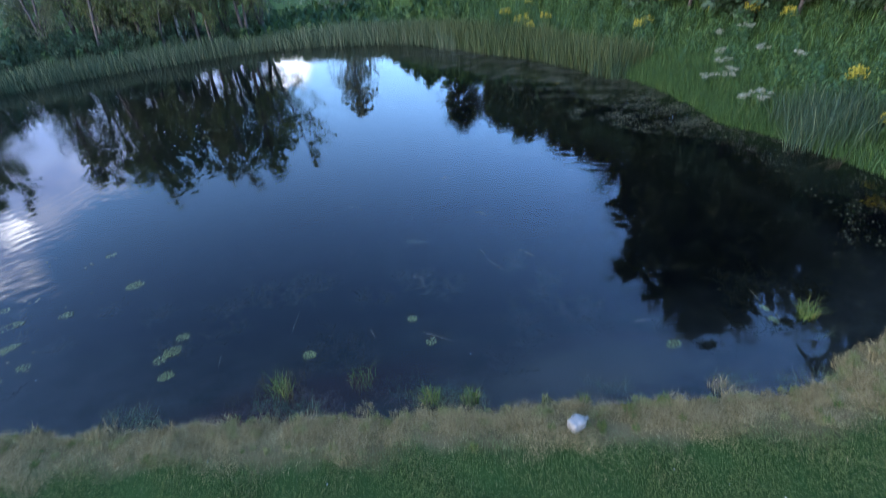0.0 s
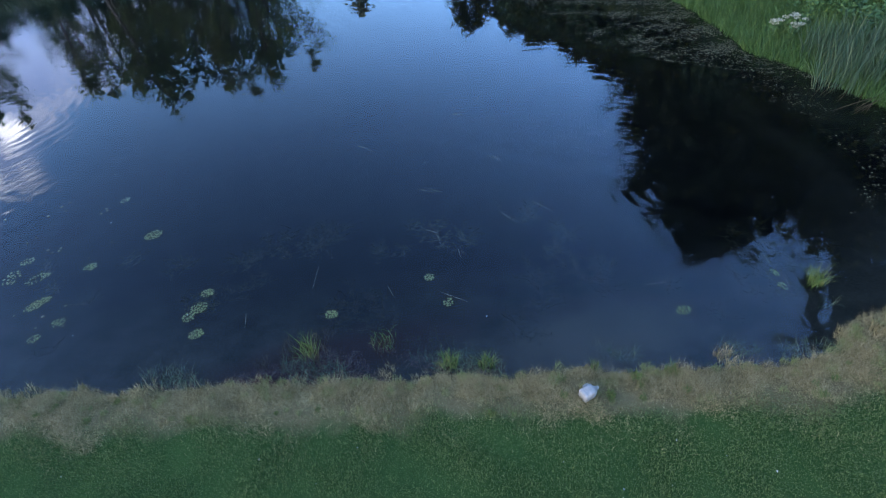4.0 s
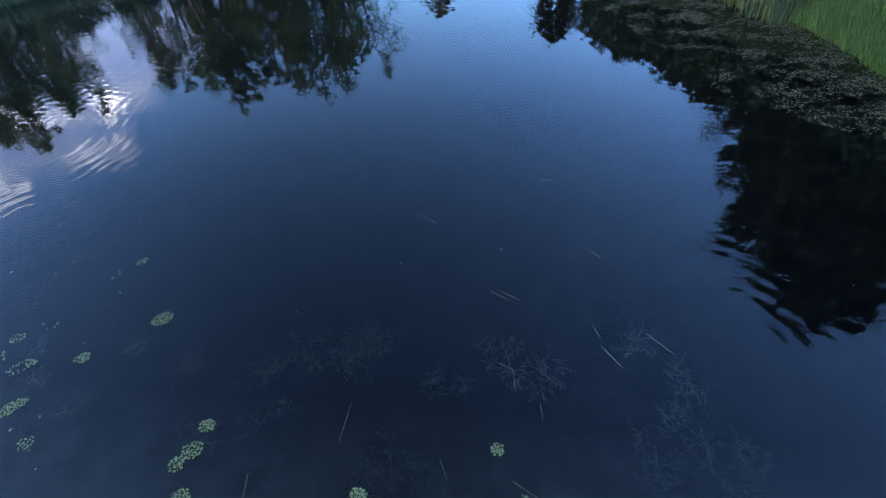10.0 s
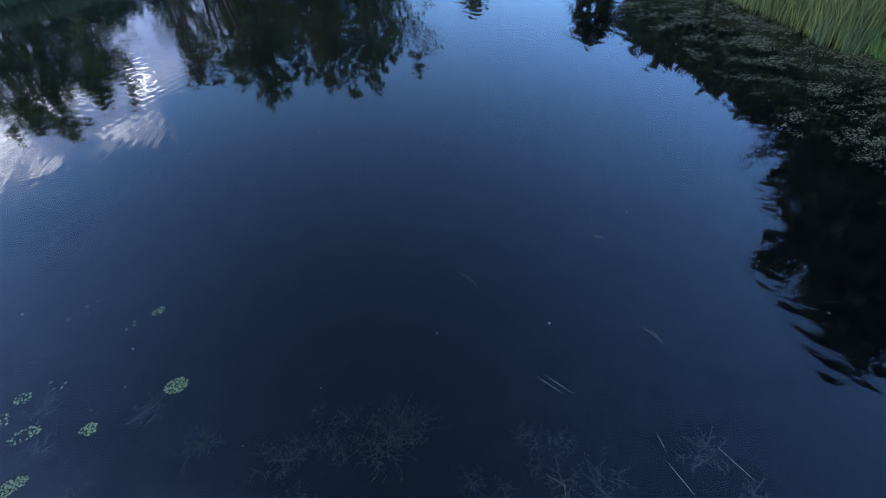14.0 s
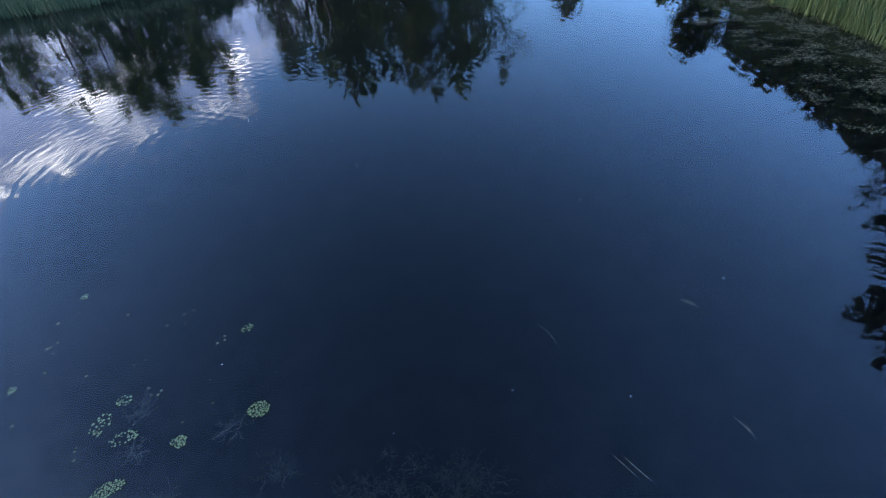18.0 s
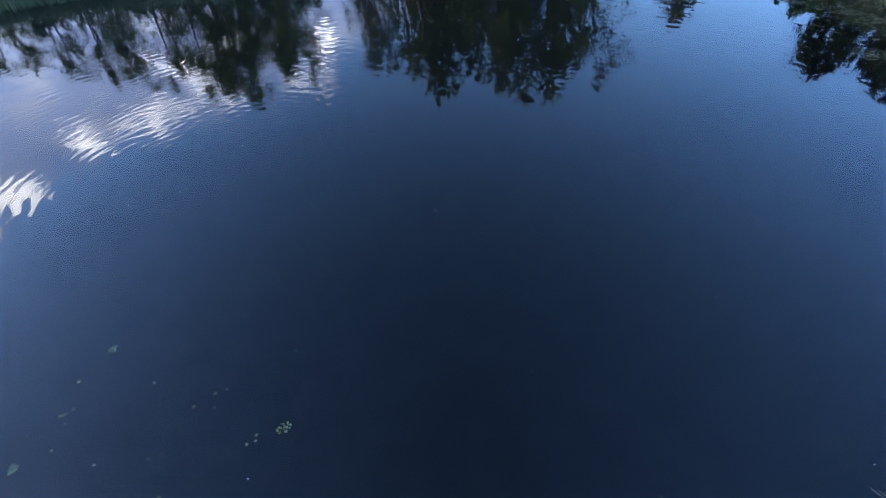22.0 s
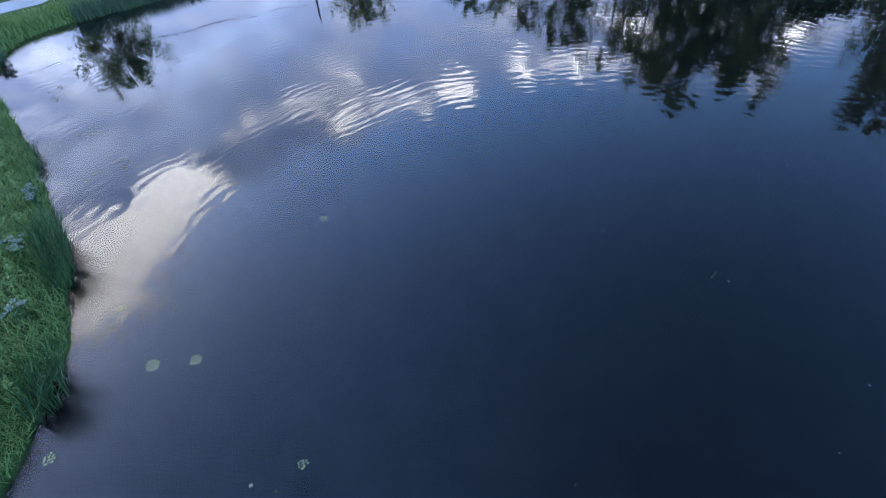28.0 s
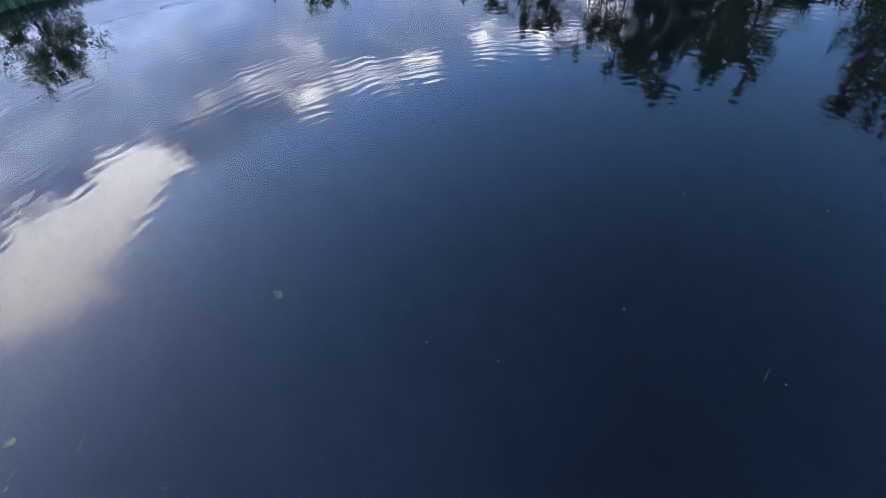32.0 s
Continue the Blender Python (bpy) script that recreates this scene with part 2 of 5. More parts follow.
plant_mat("yellow_bloom", [(0.0, (0.24, 0.23, 0.02)), (0.6, (0.40, 0.34, 0.025)), (1.0, (0.46, 0.33, 0.04))], rough=0.7, warm=False)
plant_mat("white_bloom", [(0.0, (0.17, 0.19, 0.11)), (1.0, (0.35, 0.36, 0.27))], rough=0.7, warm=False)
plant_mat("pad_leaf", [(0.0, (0.03, 0.06, 0.022)), (0.4, (0.075, 0.125, 0.045)), (0.85, (0.14, 0.20, 0.085)), (1.0, (0.23, 0.24, 0.13))], rough=0.5, spec=0.3, patch=0.2)
plant_mat("mat_leaf", [(0.0, (0.016, 0.022, 0.012)), (0.45, (0.042, 0.055, 0.03)), (0.8, (0.10, 0.125, 0.07)), (1.0, (0.19, 0.19, 0.12))], rough=0.65, spec=0.2)
plant_mat("weed_stem", [(0.0, (0.018, 0.017, 0.010)), (0.6, (0.060, 0.048, 0.021)), (0.9, (0.095, 0.078, 0.034)), (1.0, (0.22, 0.185, 0.085))], rough=0.8, warm=False)
plant_mat("wrack", [(0.0, (0.07, 0.032, 0.026)), (0.5, (0.14, 0.065, 0.05)), (0.85, (0.22, 0.14, 0.095)), (1.0, (0.38, 0.30, 0.20))], rough=0.8, warm=False)
plant_mat("straw", [(0.0, (0.20, 0.19, 0.11)), (1.0, (0.32, 0.30, 0.19))], rough=0.6, warm=False)
plant_mat("fleck", [(0.0, (0.25, 0.25, 0.23)), (1.0, (0.42, 0.42, 0.40))], rough=0.6, warm=False)


def bark(name, a, c, scale=6.0):
    m, t, b = material(name)
    v = obj_coords(t)
    mp = t.nodes.new("ShaderNodeMapping")
    mp.inputs["Scale"].default_value = (1, 1, 0.25)
    t.links.new(v, mp.inputs[0])
    n = noise_tex(t, mp.outputs[0], scale, 6.0, 0.65)
    t.links.new(ramp(t, n, [(0.35, a), (0.65, c)]), b.inputs["Base Color"])
    b.inputs["Roughness"].default_value = 0.9
    add_bump(t, b, n, 0.6, 0.03)


bark("bark_grey", (0.045, 0.038, 0.03), (0.14, 0.12, 0.10))
bark("bark_birch", (0.16, 0.15, 0.14), (0.62, 0.60, 0.56), 4.0)
bark("pole_wood", (0.07, 0.055, 0.045), (0.18, 0.15, 0.12), 9.0)

m, t, b = material("cable_black")
cn = noise_tex(t, obj_coords(t), 3.0)
t.links.new(ramp(t, cn, [(0.3, (0.015, 0.015, 0.016)), (0.7, (0.035, 0.035, 0.037))]), b.inputs["Base Color"])
b.inputs["Roughness"].default_value = 0.6

m, t, b = material("bag_plastic")
cn = noise_tex(t, obj_coords(t), 18.0, 4.0)
t.links.new(ramp(t, cn, [(0.3, (0.235, 0.215, 0.18)), (0.7, (0.32, 0.295, 0.25))]), b.inputs["Base Color"])
b.inputs["Roughness"].default_value = 0.35
add_bump(t, b, cn, 0.5, 0.01)

m, t, b = material("gravel")
v = obj_coords(t)
g1 = noise_tex(t, v, 30.0, 4.0, 0.7)
g2 = noise_tex(t, v, 0.8, 4.0)
c = mixcol(t, 0.6, ramp(t, g1, [(0.3, (0.14, 0.14, 0.145)), (0.7, (0.30, 0.30, 0.31))]), ramp(t, g2, [(0.3, (0.18, 0.17, 0.16)), (0.7, (0.30, 0.30, 0.31))]))
t.links.new(c, b.inputs["Base Color"])
b.inputs["Roughness"].default_value = 0.95
add_bump(t, b, g1, 0.5, 0.02)

m, t, b = material("rock")
v = obj_coords(t)
g1 = noise_tex(t, v, 9.0, 6.0, 0.7)
t.links.new(ramp(t, g1, [(0.3, (0.10, 0.10, 0.10)), (0.7, (0.30, 0.29, 0.28))]), b.inputs["Base Color"])
b.inputs["Roughness"].default_value = 0.9
add_bump(t, b, g1, 0.7, 0.04)

# ground: "shore" is the distance from the waterline (negative under water), "lawn" marks the mown side
m, t, b = material("ground")
geo = t.nodes.new("ShaderNodeNewGeometry")
P = geo.outputs["Position"]
at_s = t.nodes.new("ShaderNodeAttribute")
at_s.attribute_name = "shore"
at_l = t.nodes.new("ShaderNodeAttribute")
at_l.attribute_name = "lawn"
n1 = noise_tex(t, P, 1.3, 5.0, 0.6)
n2 = noise_tex(t, P, 22.0, 4.0, 0.7)
n3 = noise_tex(t, P, 0.22, 4.0)
n4 = noise_tex(t, P, 45.0, 3.0, 0.8)
lawn_c = mixcol(t, 0.5, ramp(t, n1, [(0.3, (0.020, 0.042, 0.011)), (0.7, (0.036, 0.066, 0.016))]), ramp(t, n4, [(0.35, (0.009, 0.020, 0.006)), (0.65, (0.054, 0.086, 0.024))]))
dry_c = mixcol(t, 0.5, ramp(t, n1, [(0.3, (0.095, 0.072, 0.030)), (0.7, (0.19, 0.148, 0.066))]), ramp(t, n4, [(0.35, (0.035, 0.027, 0.011)), (0.65, (0.27, 0.21, 0.098))]))
wild_c = mixcol(t, 0.5, ramp(t, n3, [(0.3, (0.024, 0.05, 0.014)), (0.7, (0.06, 0.10, 0.022))]), ramp(t, n2, [(0.3, (0.02, 0.038, 0.012)), (0.7, (0.075, 0.10, 0.03))]))
bed_c = mixcol(t, 0.5, ramp(t, n1, [(0.3, (0.022, 0.020, 0.016)), (0.7, (0.085, 0.075, 0.058))]), ramp(t, n2, [(0.3, (0.02, 0.018, 0.014)), (0.7, (0.08, 0.07, 0.055))]))
# near-black bed: light lost in the water is painted into this colour
unlit_bed_c = ramp(t, n1, [(0.3, (0.004, 0.004, 0.004)), (0.7, (0.011, 0.010, 0.009))])


def blot(cx, cy, rx, ry):
    """A soft uneven patch on the ground, between 0 and 1."""
    sp = t.nodes.new("ShaderNodeSeparateXYZ")
    t.links.new(P, sp.inputs[0])
    ax = chain(t, "MULTIPLY", chain(t, "SUBTRACT", sp.outputs[0], cx), 1 / rx)
    ay = chain(t, "MULTIPLY", chain(t, "SUBTRACT", sp.outputs[1], cy), 1 / ry)
    q = chain(t, "ADD", chain(t, "MULTIPLY", ax, ax), chain(t, "MULTIPLY", ay, ay))
    return ramp(t, chain(t, "ADD", chain(t, "EXPONENT", chain(t, "MULTIPLY", q, -1.0)), chain(t, "MULTIPLY", chain(t, "SUBTRACT", n1, 0.5), 0.4)), [(0.15, 0.0), (0.8, 1.0)])


# pale silt stirred over the bed, and red-brown rotting litter
bed_c = mixcol(t, blot(3.5, -0.75, 1.9, 1.0), bed_c, (0.12, 0.098, 0.07))
bed_c = mixcol(t, blot(-1.2, 0.45, 2.6, 0.7), bed_c, (0.050, 0.026, 0.022))
s_n = chain(t, "ADD", at_s.outputs["Fac"], chain(t, "MULTIPLY", chain(t, "SUBTRACT", n1, 0.5), 1.3))
to_lawn = ramp(t, chain(t, "MULTIPLY", s_n, 0.25), [(0.15, 0.0), (0.26, 1.0)])
near_c = mixcol(t, to_lawn, dry_c, lawn_c)
land_c = mixcol(t, at_l.outputs["Fac"], wild_c, near_c)
s_w = chain(t, "ADD", at_s.outputs["Fac"], chain(t, "MULTIPLY", chain(t, "SUBTRACT", n1, 0.5), 0.4))
wet = ramp(t, chain(t, "ADD", s_w, 0.5), [(0.46, 0.0), (0.60, 1.0)])
# the painted dark grows off the mown shore and fills the bed elsewhere
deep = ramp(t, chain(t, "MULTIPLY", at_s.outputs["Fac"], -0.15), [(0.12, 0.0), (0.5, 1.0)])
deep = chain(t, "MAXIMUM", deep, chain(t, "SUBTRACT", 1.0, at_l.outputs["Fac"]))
t.links.new(mixcol(t, wet, mixcol(t, deep, bed_c, unlit_bed_c), land_c), b.inputs["Base Color"])
b.inputs["Roughness"].default_value = 0.95
b.inputs["Specular IOR Level"].default_value = 0.02
add_bump(t, b, n2, 0.4, 0.03)

# water: a mirror by its angle, clear brown-blue below
m = bpy.data.materials.new("pond_water")
m.use_nodes = True
MATS["pond_water"] = m
t = m.node_tree
t.nodes.clear()
geo = t.nodes.new("ShaderNodeNewGeometry")
P = geo.outputs["Position"]


def vmath(op, a, b=None, scale=None):
    n = t.nodes.new("ShaderNodeVectorMath")
    n.operation = op
    for k, v in ((0, a), (1, b)):
        if isinstance(v, tuple):
            n.inputs[k].default_value = v
        elif v is not None:
            t.links.new(v, n.inputs[k])
    if scale is not None:
        if isinstance(scale, float):
            n.inputs["Scale"].default_value = scale
        else:
            t.links.new(scale, n.inputs["Scale"])
    return n.outputs["Value"] if op == "LENGTH" else n.outputs[0]


def swell(scale, steep):
    """Slow uneven tilt of the surface."""
    n = t.nodes.new("ShaderNodeTexNoise")
    n.inputs["Scale"].default_value = scale
    n.inputs["Detail"].default_value = 1.0
    t.links.new(P, n.inputs["Vector"])
    return vmath("SCALE", vmath("SUBTRACT", n.outputs["Color"], (0.5, 0.5, 0.5)), scale=steep)


bend = noise_tex(t, P, 0.5, 2.0)
shift = chain(t, "MULTIPLY", bend, 1.2)


def rings(cx, cy, length, steep, near, reach, patch=0.35):
    """Ripples running out from a place, growing flatter with the distance."""
    off = vmath("MULTIPLY", vmath("SUBTRACT", P, (cx, cy, 0.0)), (1.0, 1.0, 0.0))
    r = chain(t, "ADD", vmath("LENGTH", off), shift)
    fade = chain(t, "MULTIPLY", ramp(t, chain(t, "MULTIPLY", r, 1 / reach), [(near / reach, 0.0), (near / reach + 0.10, 1.0), (0.6, 0.5), (1.0, 0.0)]),
                 ramp(t, noise_tex(t, P, patch, 2.0), [(0.36, 0.3), (0.58, 1.0)]))
    size = chain(t, "MULTIPLY", chain(t, "MULTIPLY", chain(t, "COSINE", chain(t, "MULTIPLY", r, 2 * math.pi / length)), steep), fade)
    return vmath("SCALE", vmath("NORMALIZE", off), scale=size)


def breeze(turn, length, steep, patch):
    """Fine straight ripples in drifting patches."""
    way = (math.cos(radians(turn)), math.sin(radians(turn)), 0.0)
    n = t.nodes.new("ShaderNodeVectorMath")
    n.operation = "DOT_PRODUCT"
    t.links.new(P, n.inputs[0])
    n.inputs[1].default_value = way
    phase = chain(t, "MULTIPLY", chain(t, "ADD", n.outputs["Value"], chain(t, "MULTIPLY", shift, 0.5)), 2 * math.pi / length)
    fade = ramp(t, noise_tex(t, P, patch, 3.0), [(0.4, 0.1), (0.62, 1.0)])
    size = chain(t, "MULTIPLY", chain(t, "MULTIPLY", chain(t, "COSINE", phase), steep), fade)
    return vmath("SCALE", way, scale=size)


slope = swell(1.3, 0.004)
for more in (swell(0.4, 0.003), rings(3.2, 2.2, 0.42, 0.022, 1.2, 15.0), rings(5.6, 1.6, 0.36, 0.014, 1.6, 9.0), rings(-5.2, 17.0, 0.55, 0.0085, 3.0, 46.0, 0.2),
             rings(-13.0, 15.4, 0.46, 0.010, 1.0, 26.0, 0.16), rings(-16.5, 17.0, 0.5, 0.008, 4.0, 34.0, 0.1), breeze(84, 0.7, 0.004, 0.1)):
    slope = vmath("ADD", slope, more)
tilt = vmath("NORMALIZE", vmath("ADD", vmath("MULTIPLY", slope, (-1.0, -1.0, 0.0)), (0.0, 0.0, 1.0)))
fr = t.nodes.new("ShaderNodeFresnel")
fr.inputs["IOR"].default_value = 1.34
t.links.new(tilt, fr.inputs["Normal"])
gl = t.nodes.new("ShaderNodeBsdfGlossy")
gl.inputs["Roughness"].default_value = 0.0
gl.inputs["Color"].default_value = (1, 1, 1, 1)
t.links.new(tilt, gl.inputs["Normal"])
tr = t.nodes.new("ShaderNodeBsdfTransparent")
tr.inputs["Color"].default_value = (0.78, 0.80, 0.76, 1)
mx = t.nodes.new("ShaderNodeMixShader")
t.links.new(fr.outputs[0], mx.inputs[0])
t.links.new(tr.outputs[0], mx.inputs[1])
t.links.new(gl.outputs[0], mx.inputs[2])
o = t.nodes.new("ShaderNodeOutputMaterial")
t.links.new(mx.outputs[0], o.inputs[0])

# ---- the lie of the land ----
# the waterline, bank by bank
OVERGROWN_BANK = [(-6.2, 1.35), (-10.0, 2.8), (-13.2, 4.2), (-15.2, 4.9), (-17.6, 5.35), (-21.5, 5.2), (-24.8, 4.65), (-29.5, 4.0), (-36.0, 2.5), (-41.0, 2.0)]
OPEN_END = [(-44.4, 2.3), (-47.2, 4.0), (-48.4, 7.5), (-49.2, 11.3), (-49.6, 15.0), (-48.6, 21.0), (-43.5, 29.5)]
FAR_BANK = [(-35.4, 35.6), (-31.0, 37.0), (-26.5, 39.4), (-21.9, 42.2), (-16.7, 44.6), (-10.2, 46.0), (-4.3, 46.8), (0.3, 46.4), (5.7, 43.0), (10.1, 39.3)]
SLOPE_FOOT = [(12.1, 34.5), (13.8, 28.5), (15.2, 24.5), (15.9, 19.4), (16.0, 15.5), (15.6, 12.5), (14.9, 9.8), (14.5, 8.0), (14.9, 6.4), (14.75, 5.0), (14.65, 3.2), (14.2, 1.0), (12.6, -1.0)]
MOWN_BANK = [(10.3, -2.3), (8.8, -2.2), (7.7, -2.15), (6.6, -2.6), (5.2, -2.3), (4.0, -1.9), (2.9, -1.55), (1.3, -1.05), (-0.2, -0.55), (-1.3, -0.15), (-2.8, 0.25), (-4.4, 0.75)]
SHORE = OVERGROWN_BANK + OPEN_END + FAR_BANK + SLOPE_FOOT + MOWN_BANK
RNG = np.random.default_rng(7)


def smooth_loop(points, per=6):
    """A closed Catmull-Rom curve through the points."""
    p = np.array(points, float)
    n = len(p)
    res = []
    for i in range(n):
        a, b0, c0, d = p[i - 1], p[i], p[(i + 1) % n], p[(i + 2) % n]
        for k in range(per):
            u = k / per
            res.append(0.5 * (2 * b0 + (c0 - a) * u + (2 * a - 5 * b0 + 4 * c0 - d) * u * u + (3 * b0 - a - 3 * c0 + d) * u ** 3))
    return np.array(res)


LOOP = smooth_loop(SHORE)
LOOP += np.stack([np.array([noise.noise((x * 0.9, y * 0.9, 0.0)) for x, y in LOOP]) * 0.22,
                  np.array([noise.noise((x * 0.9, y * 0.9, 5.0)) for x, y in LOOP]) * 0.22], 1)


def shore_distance(x, y):
    """Metres from the waterline, negative over water."""
    x, y = np.asarray(x, float).ravel(), np.asarray(y, float).ravel()
    a, b0 = LOOP, np.roll(LOOP, -1, 0)
    ab = b0 - a
    res = np.empty(len(x))
    for i in range(0, len(x), 8000):
        p = np.stack([x[i:i + 8000], y[i:i + 8000]], 1)[:, None, :]
        u = np.clip(((p - a) * ab).sum(2) / (ab * ab).sum(1), 0, 1)
        q = p - (a + u[..., None] * ab)
        dist = np.sqrt((q * q).sum(2).min(1))
        ya, yb = a[:, 1], b0[:, 1]
        cross = ((ya > p[:, 0, 1:2]) != (yb > p[:, 0, 1:2])) & (p[:, 0, 0:1] < (b0[:, 0] - a[:, 0]) * (p[:, 0, 1:2] - ya) / (yb - ya + 1e-12) + a[:, 0])
        res[i:i + 8000] = np.where(cross.sum(1) % 2 == 1, -dist, dist)
    return res


def on_grid(values, x, y):
    """Values of the ground's grid between its corners."""
    x, y = np.asarray(x, float).ravel(), np.asarray(y, float).ravel()
    u, w = np.interp(x, gx, np.arange(len(gx))), np.interp(y, gy, np.arange(len(gy)))
    i, j = np.minimum(u.astype(int), len(gx) - 2), np.minimum(w.astype(int), len(gy) - 2)
    u, w = u - i, w - j
    q = values.reshape(len(gy), len(gx))
    return (q[j, i] * (1 - u) + q[j, i + 1] * u) * (1 - w) + (q[j + 1, i] * (1 - u) + q[j + 1, i + 1] * u) * w


def step(a, b0, v):
    u = np.clip((v - a) / (b0 - a), 0, 1)
    return u * u * (3 - 2 * u)


def lawn_mask(x, y):
    return step(-11.5, -9.0, x) * (1 - step(9.5, 12.5, x)) * (1 - step(4.0, 7.0, y))


def rolling(x, y):
    return (np.sin(x * 0.9 + 1.3 * np.sin(y * 0.6)) * np.cos(y * 1.1 + 0.7) * 0.5 + np.sin(x * 0.31 + y * 0.23) * 0.5)


def land_height(x, y, s):
    x, y = np.asarray(x, float).ravel(), np.asarray(y, float).ravel()
    below = -np.minimum(0.16 * np.maximum(-s, 0) ** 0.9, 1.5)
    above = 0.16 * np.minimum(np.maximum(s, 0), 1.0) + 0.02 * np.clip(s - 1, 0, 12)
    above = above + 0.05 * rolling(x, y) * step(0.2, 1.5, s)
    hill = step(9.0, 16.0, x) * step(-14.0, -3.0, y) * (1 - step(80.0, 130.0, y))
    above = above + hill * 6.2 * step(-1.0, 18.0, s - 0.6) * step(0.0, 2.0, s)
    left = step(-8.0, -13.0, x) * (1 - step(5, 9, y))
    above = above + left * 0.3 * step(0.0, 2.0, s)
    return np.where(s < 0, below, above)


# ---- helpers for meshes ----
def mesh_of(name, verts, faces, mat, smooth=False):
    me = bpy.data.meshes.new(name)
    me.from_pydata(verts.tolist() if hasattr(verts, "tolist") else verts, [], faces.tolist() if hasattr(faces, "tolist") else faces)
    me.materials.append(MATS[mat])
    if smooth:
        me.polygons.foreach_set("use_smooth", [True] * len(me.polygons))
    me.update()
    return me


def thing(name, label, category, group="", kind="", at=(0, 0, 0), turn=0.0, size=1.0):
    ob = new(name)
    ob.matrix_basis = pose(*at, 0, 0, turn) @ Matrix.Scale(size, 4)
    return tagged(ob, label, category, group, kind)


def part(name, data, parent, label=""):
    ob = new(name, data)
    ob.parent = parent
    return tagged(ob, label)


def blades(x, y, z, height, width, lean, rng, face=None):
    """Grass-like blades: a bent strip of three faces each, with a point."""
    n = len(x)
    ang = rng.uniform(0, 2 * math.pi, n)
    way = np.stack([np.cos(ang), np.sin(ang)], 1)
    if face is not None:
        way = way * 0.6 + np.asarray(face) * 0.7
    yaw = rng.uniform(0, 2 * math.pi, n)
    side = np.stack([np.cos(yaw), np.sin(yaw)], 1) * (width / 2)[:, None]
    off = way * (height * lean)[:, None]
    v = np.empty((n, 7, 3))
    base = np.stack([x, y], 1)
    for k, (u, wd) in enumerate(((0.0, 0.8), (0.4, 1.0), (0.75, 0.7))):
        c0 = base + off * u ** 1.8
        zz = z + height * (u - 0.25 * lean * u * u)
        v[:, 2 * k, :2], v[:, 2 * k + 1, :2] = c0 - side * wd, c0 + side * wd
        v[:, 2 * k, 2] = v[:, 2 * k + 1, 2] = zz
    v[:, 6, :2] = base + off
    v[:, 6, 2] = z + height * (1 - 0.25 * lean)
    i = np.arange(n)[:, None] * 7
    quads = np.concatenate([i + np.array([0, 1, 3, 2]), i + np.array([2, 3, 5, 4])])
    tris = i + np.array([4, 5, 6])
    return v.reshape(-1, 3), quads.tolist() + tris.tolist()


def short_blades(x, y, z, height, width, lean, rng):
    """Mown grass: one narrow leaning triangle a blade."""
    n = len(x)
    ang, yaw = rng.uniform(0, 2 * math.pi, n), rng.uniform(0, 2 * math.pi, n)
    v = np.empty((n, 3, 3))
    sx, sy = np.cos(yaw) * width / 2, np.sin(yaw) * width / 2
    v[:, 0] = np.stack([x - sx, y - sy, z], 1)
    v[:, 1] = np.stack([x + sx, y + sy, z], 1)
    v[:, 2] = np.stack([x + np.cos(ang) * height * lean, y + np.sin(ang) * height * lean, z + height], 1)
    return v.reshape(-1, 3), np.arange(3 * n).reshape(n, 3)


def cards(c0, size, rng, droop=0.3, long=1.6):
    """Leaves: small folded diamonds of four corners round the given places."""
    n = len(c0)
    a = rng.normal(size=(n, 3))
    a[:, 2] = a[:, 2] * 0.6 - droop
    a /= np.linalg.norm(a, axis=1)[:, None]
    h = rng.normal(size=(n, 3))
    h -= (h * a).sum(1)[:, None] * a
    h /= np.linalg.norm(h, axis=1)[:, None]
    up = np.cross(a, h)
    s = size[:, None]
    v = np.empty((n, 4, 3))
    v[:, 0] = c0 - a * s * long * 0.5
    v[:, 1] = c0 + h * s * 0.5 + up * s * 0.12
    v[:, 2] = c0 + a * s * long * 0.5
    v[:, 3] = c0 - h * s * 0.5 + up * s * 0.12
    i = np.arange(n)[:, None] * 4
    return v.reshape(-1, 3), np.concatenate([i + np.array([0, 1, 2]), i + np.array([0, 2, 3])])


def tube(points, radii, sides=6):
    """A bent tapering tube through the points."""
    pts = [Vector(p) for p in points]
    v, f = [], []
    for k, p in enumerate(pts):
        d = (pts[min(k + 1, len(pts) - 1)] - pts[max(k - 1, 0)]).normalized()
        u = d.cross(Vector((0.31, 0.95, 0.05))).normalized()
        w = d.cross(u)
        for j in range(sides):
            an = 2 * math.pi * j / sides
            v.append(tuple(p + (u * math.cos(an) + w * math.sin(an)) * radii[k]))
    for k in range(len(pts) - 1):
        for j in range(sides):
            j2 = (j + 1) % sides
            f.append((k * sides + j, k * sides + j2, (k + 1) * sides + j2, (k + 1) * sides + j))
    f.append(tuple(range(sides))[::-1])
    f.append(tuple((len(pts) - 1) * sides + j for j in range(sides)))
    return v, f


def join(pieces):
    v, f = [], []
    for pv, pf in pieces:
        base = len(v)
        v.extend(pv.tolist() if hasattr(pv, "tolist") else pv)
        f.extend([tuple(i + base for i in q) for q in (pf.tolist() if hasattr(pf, "tolist") else pf)])
    return v, f


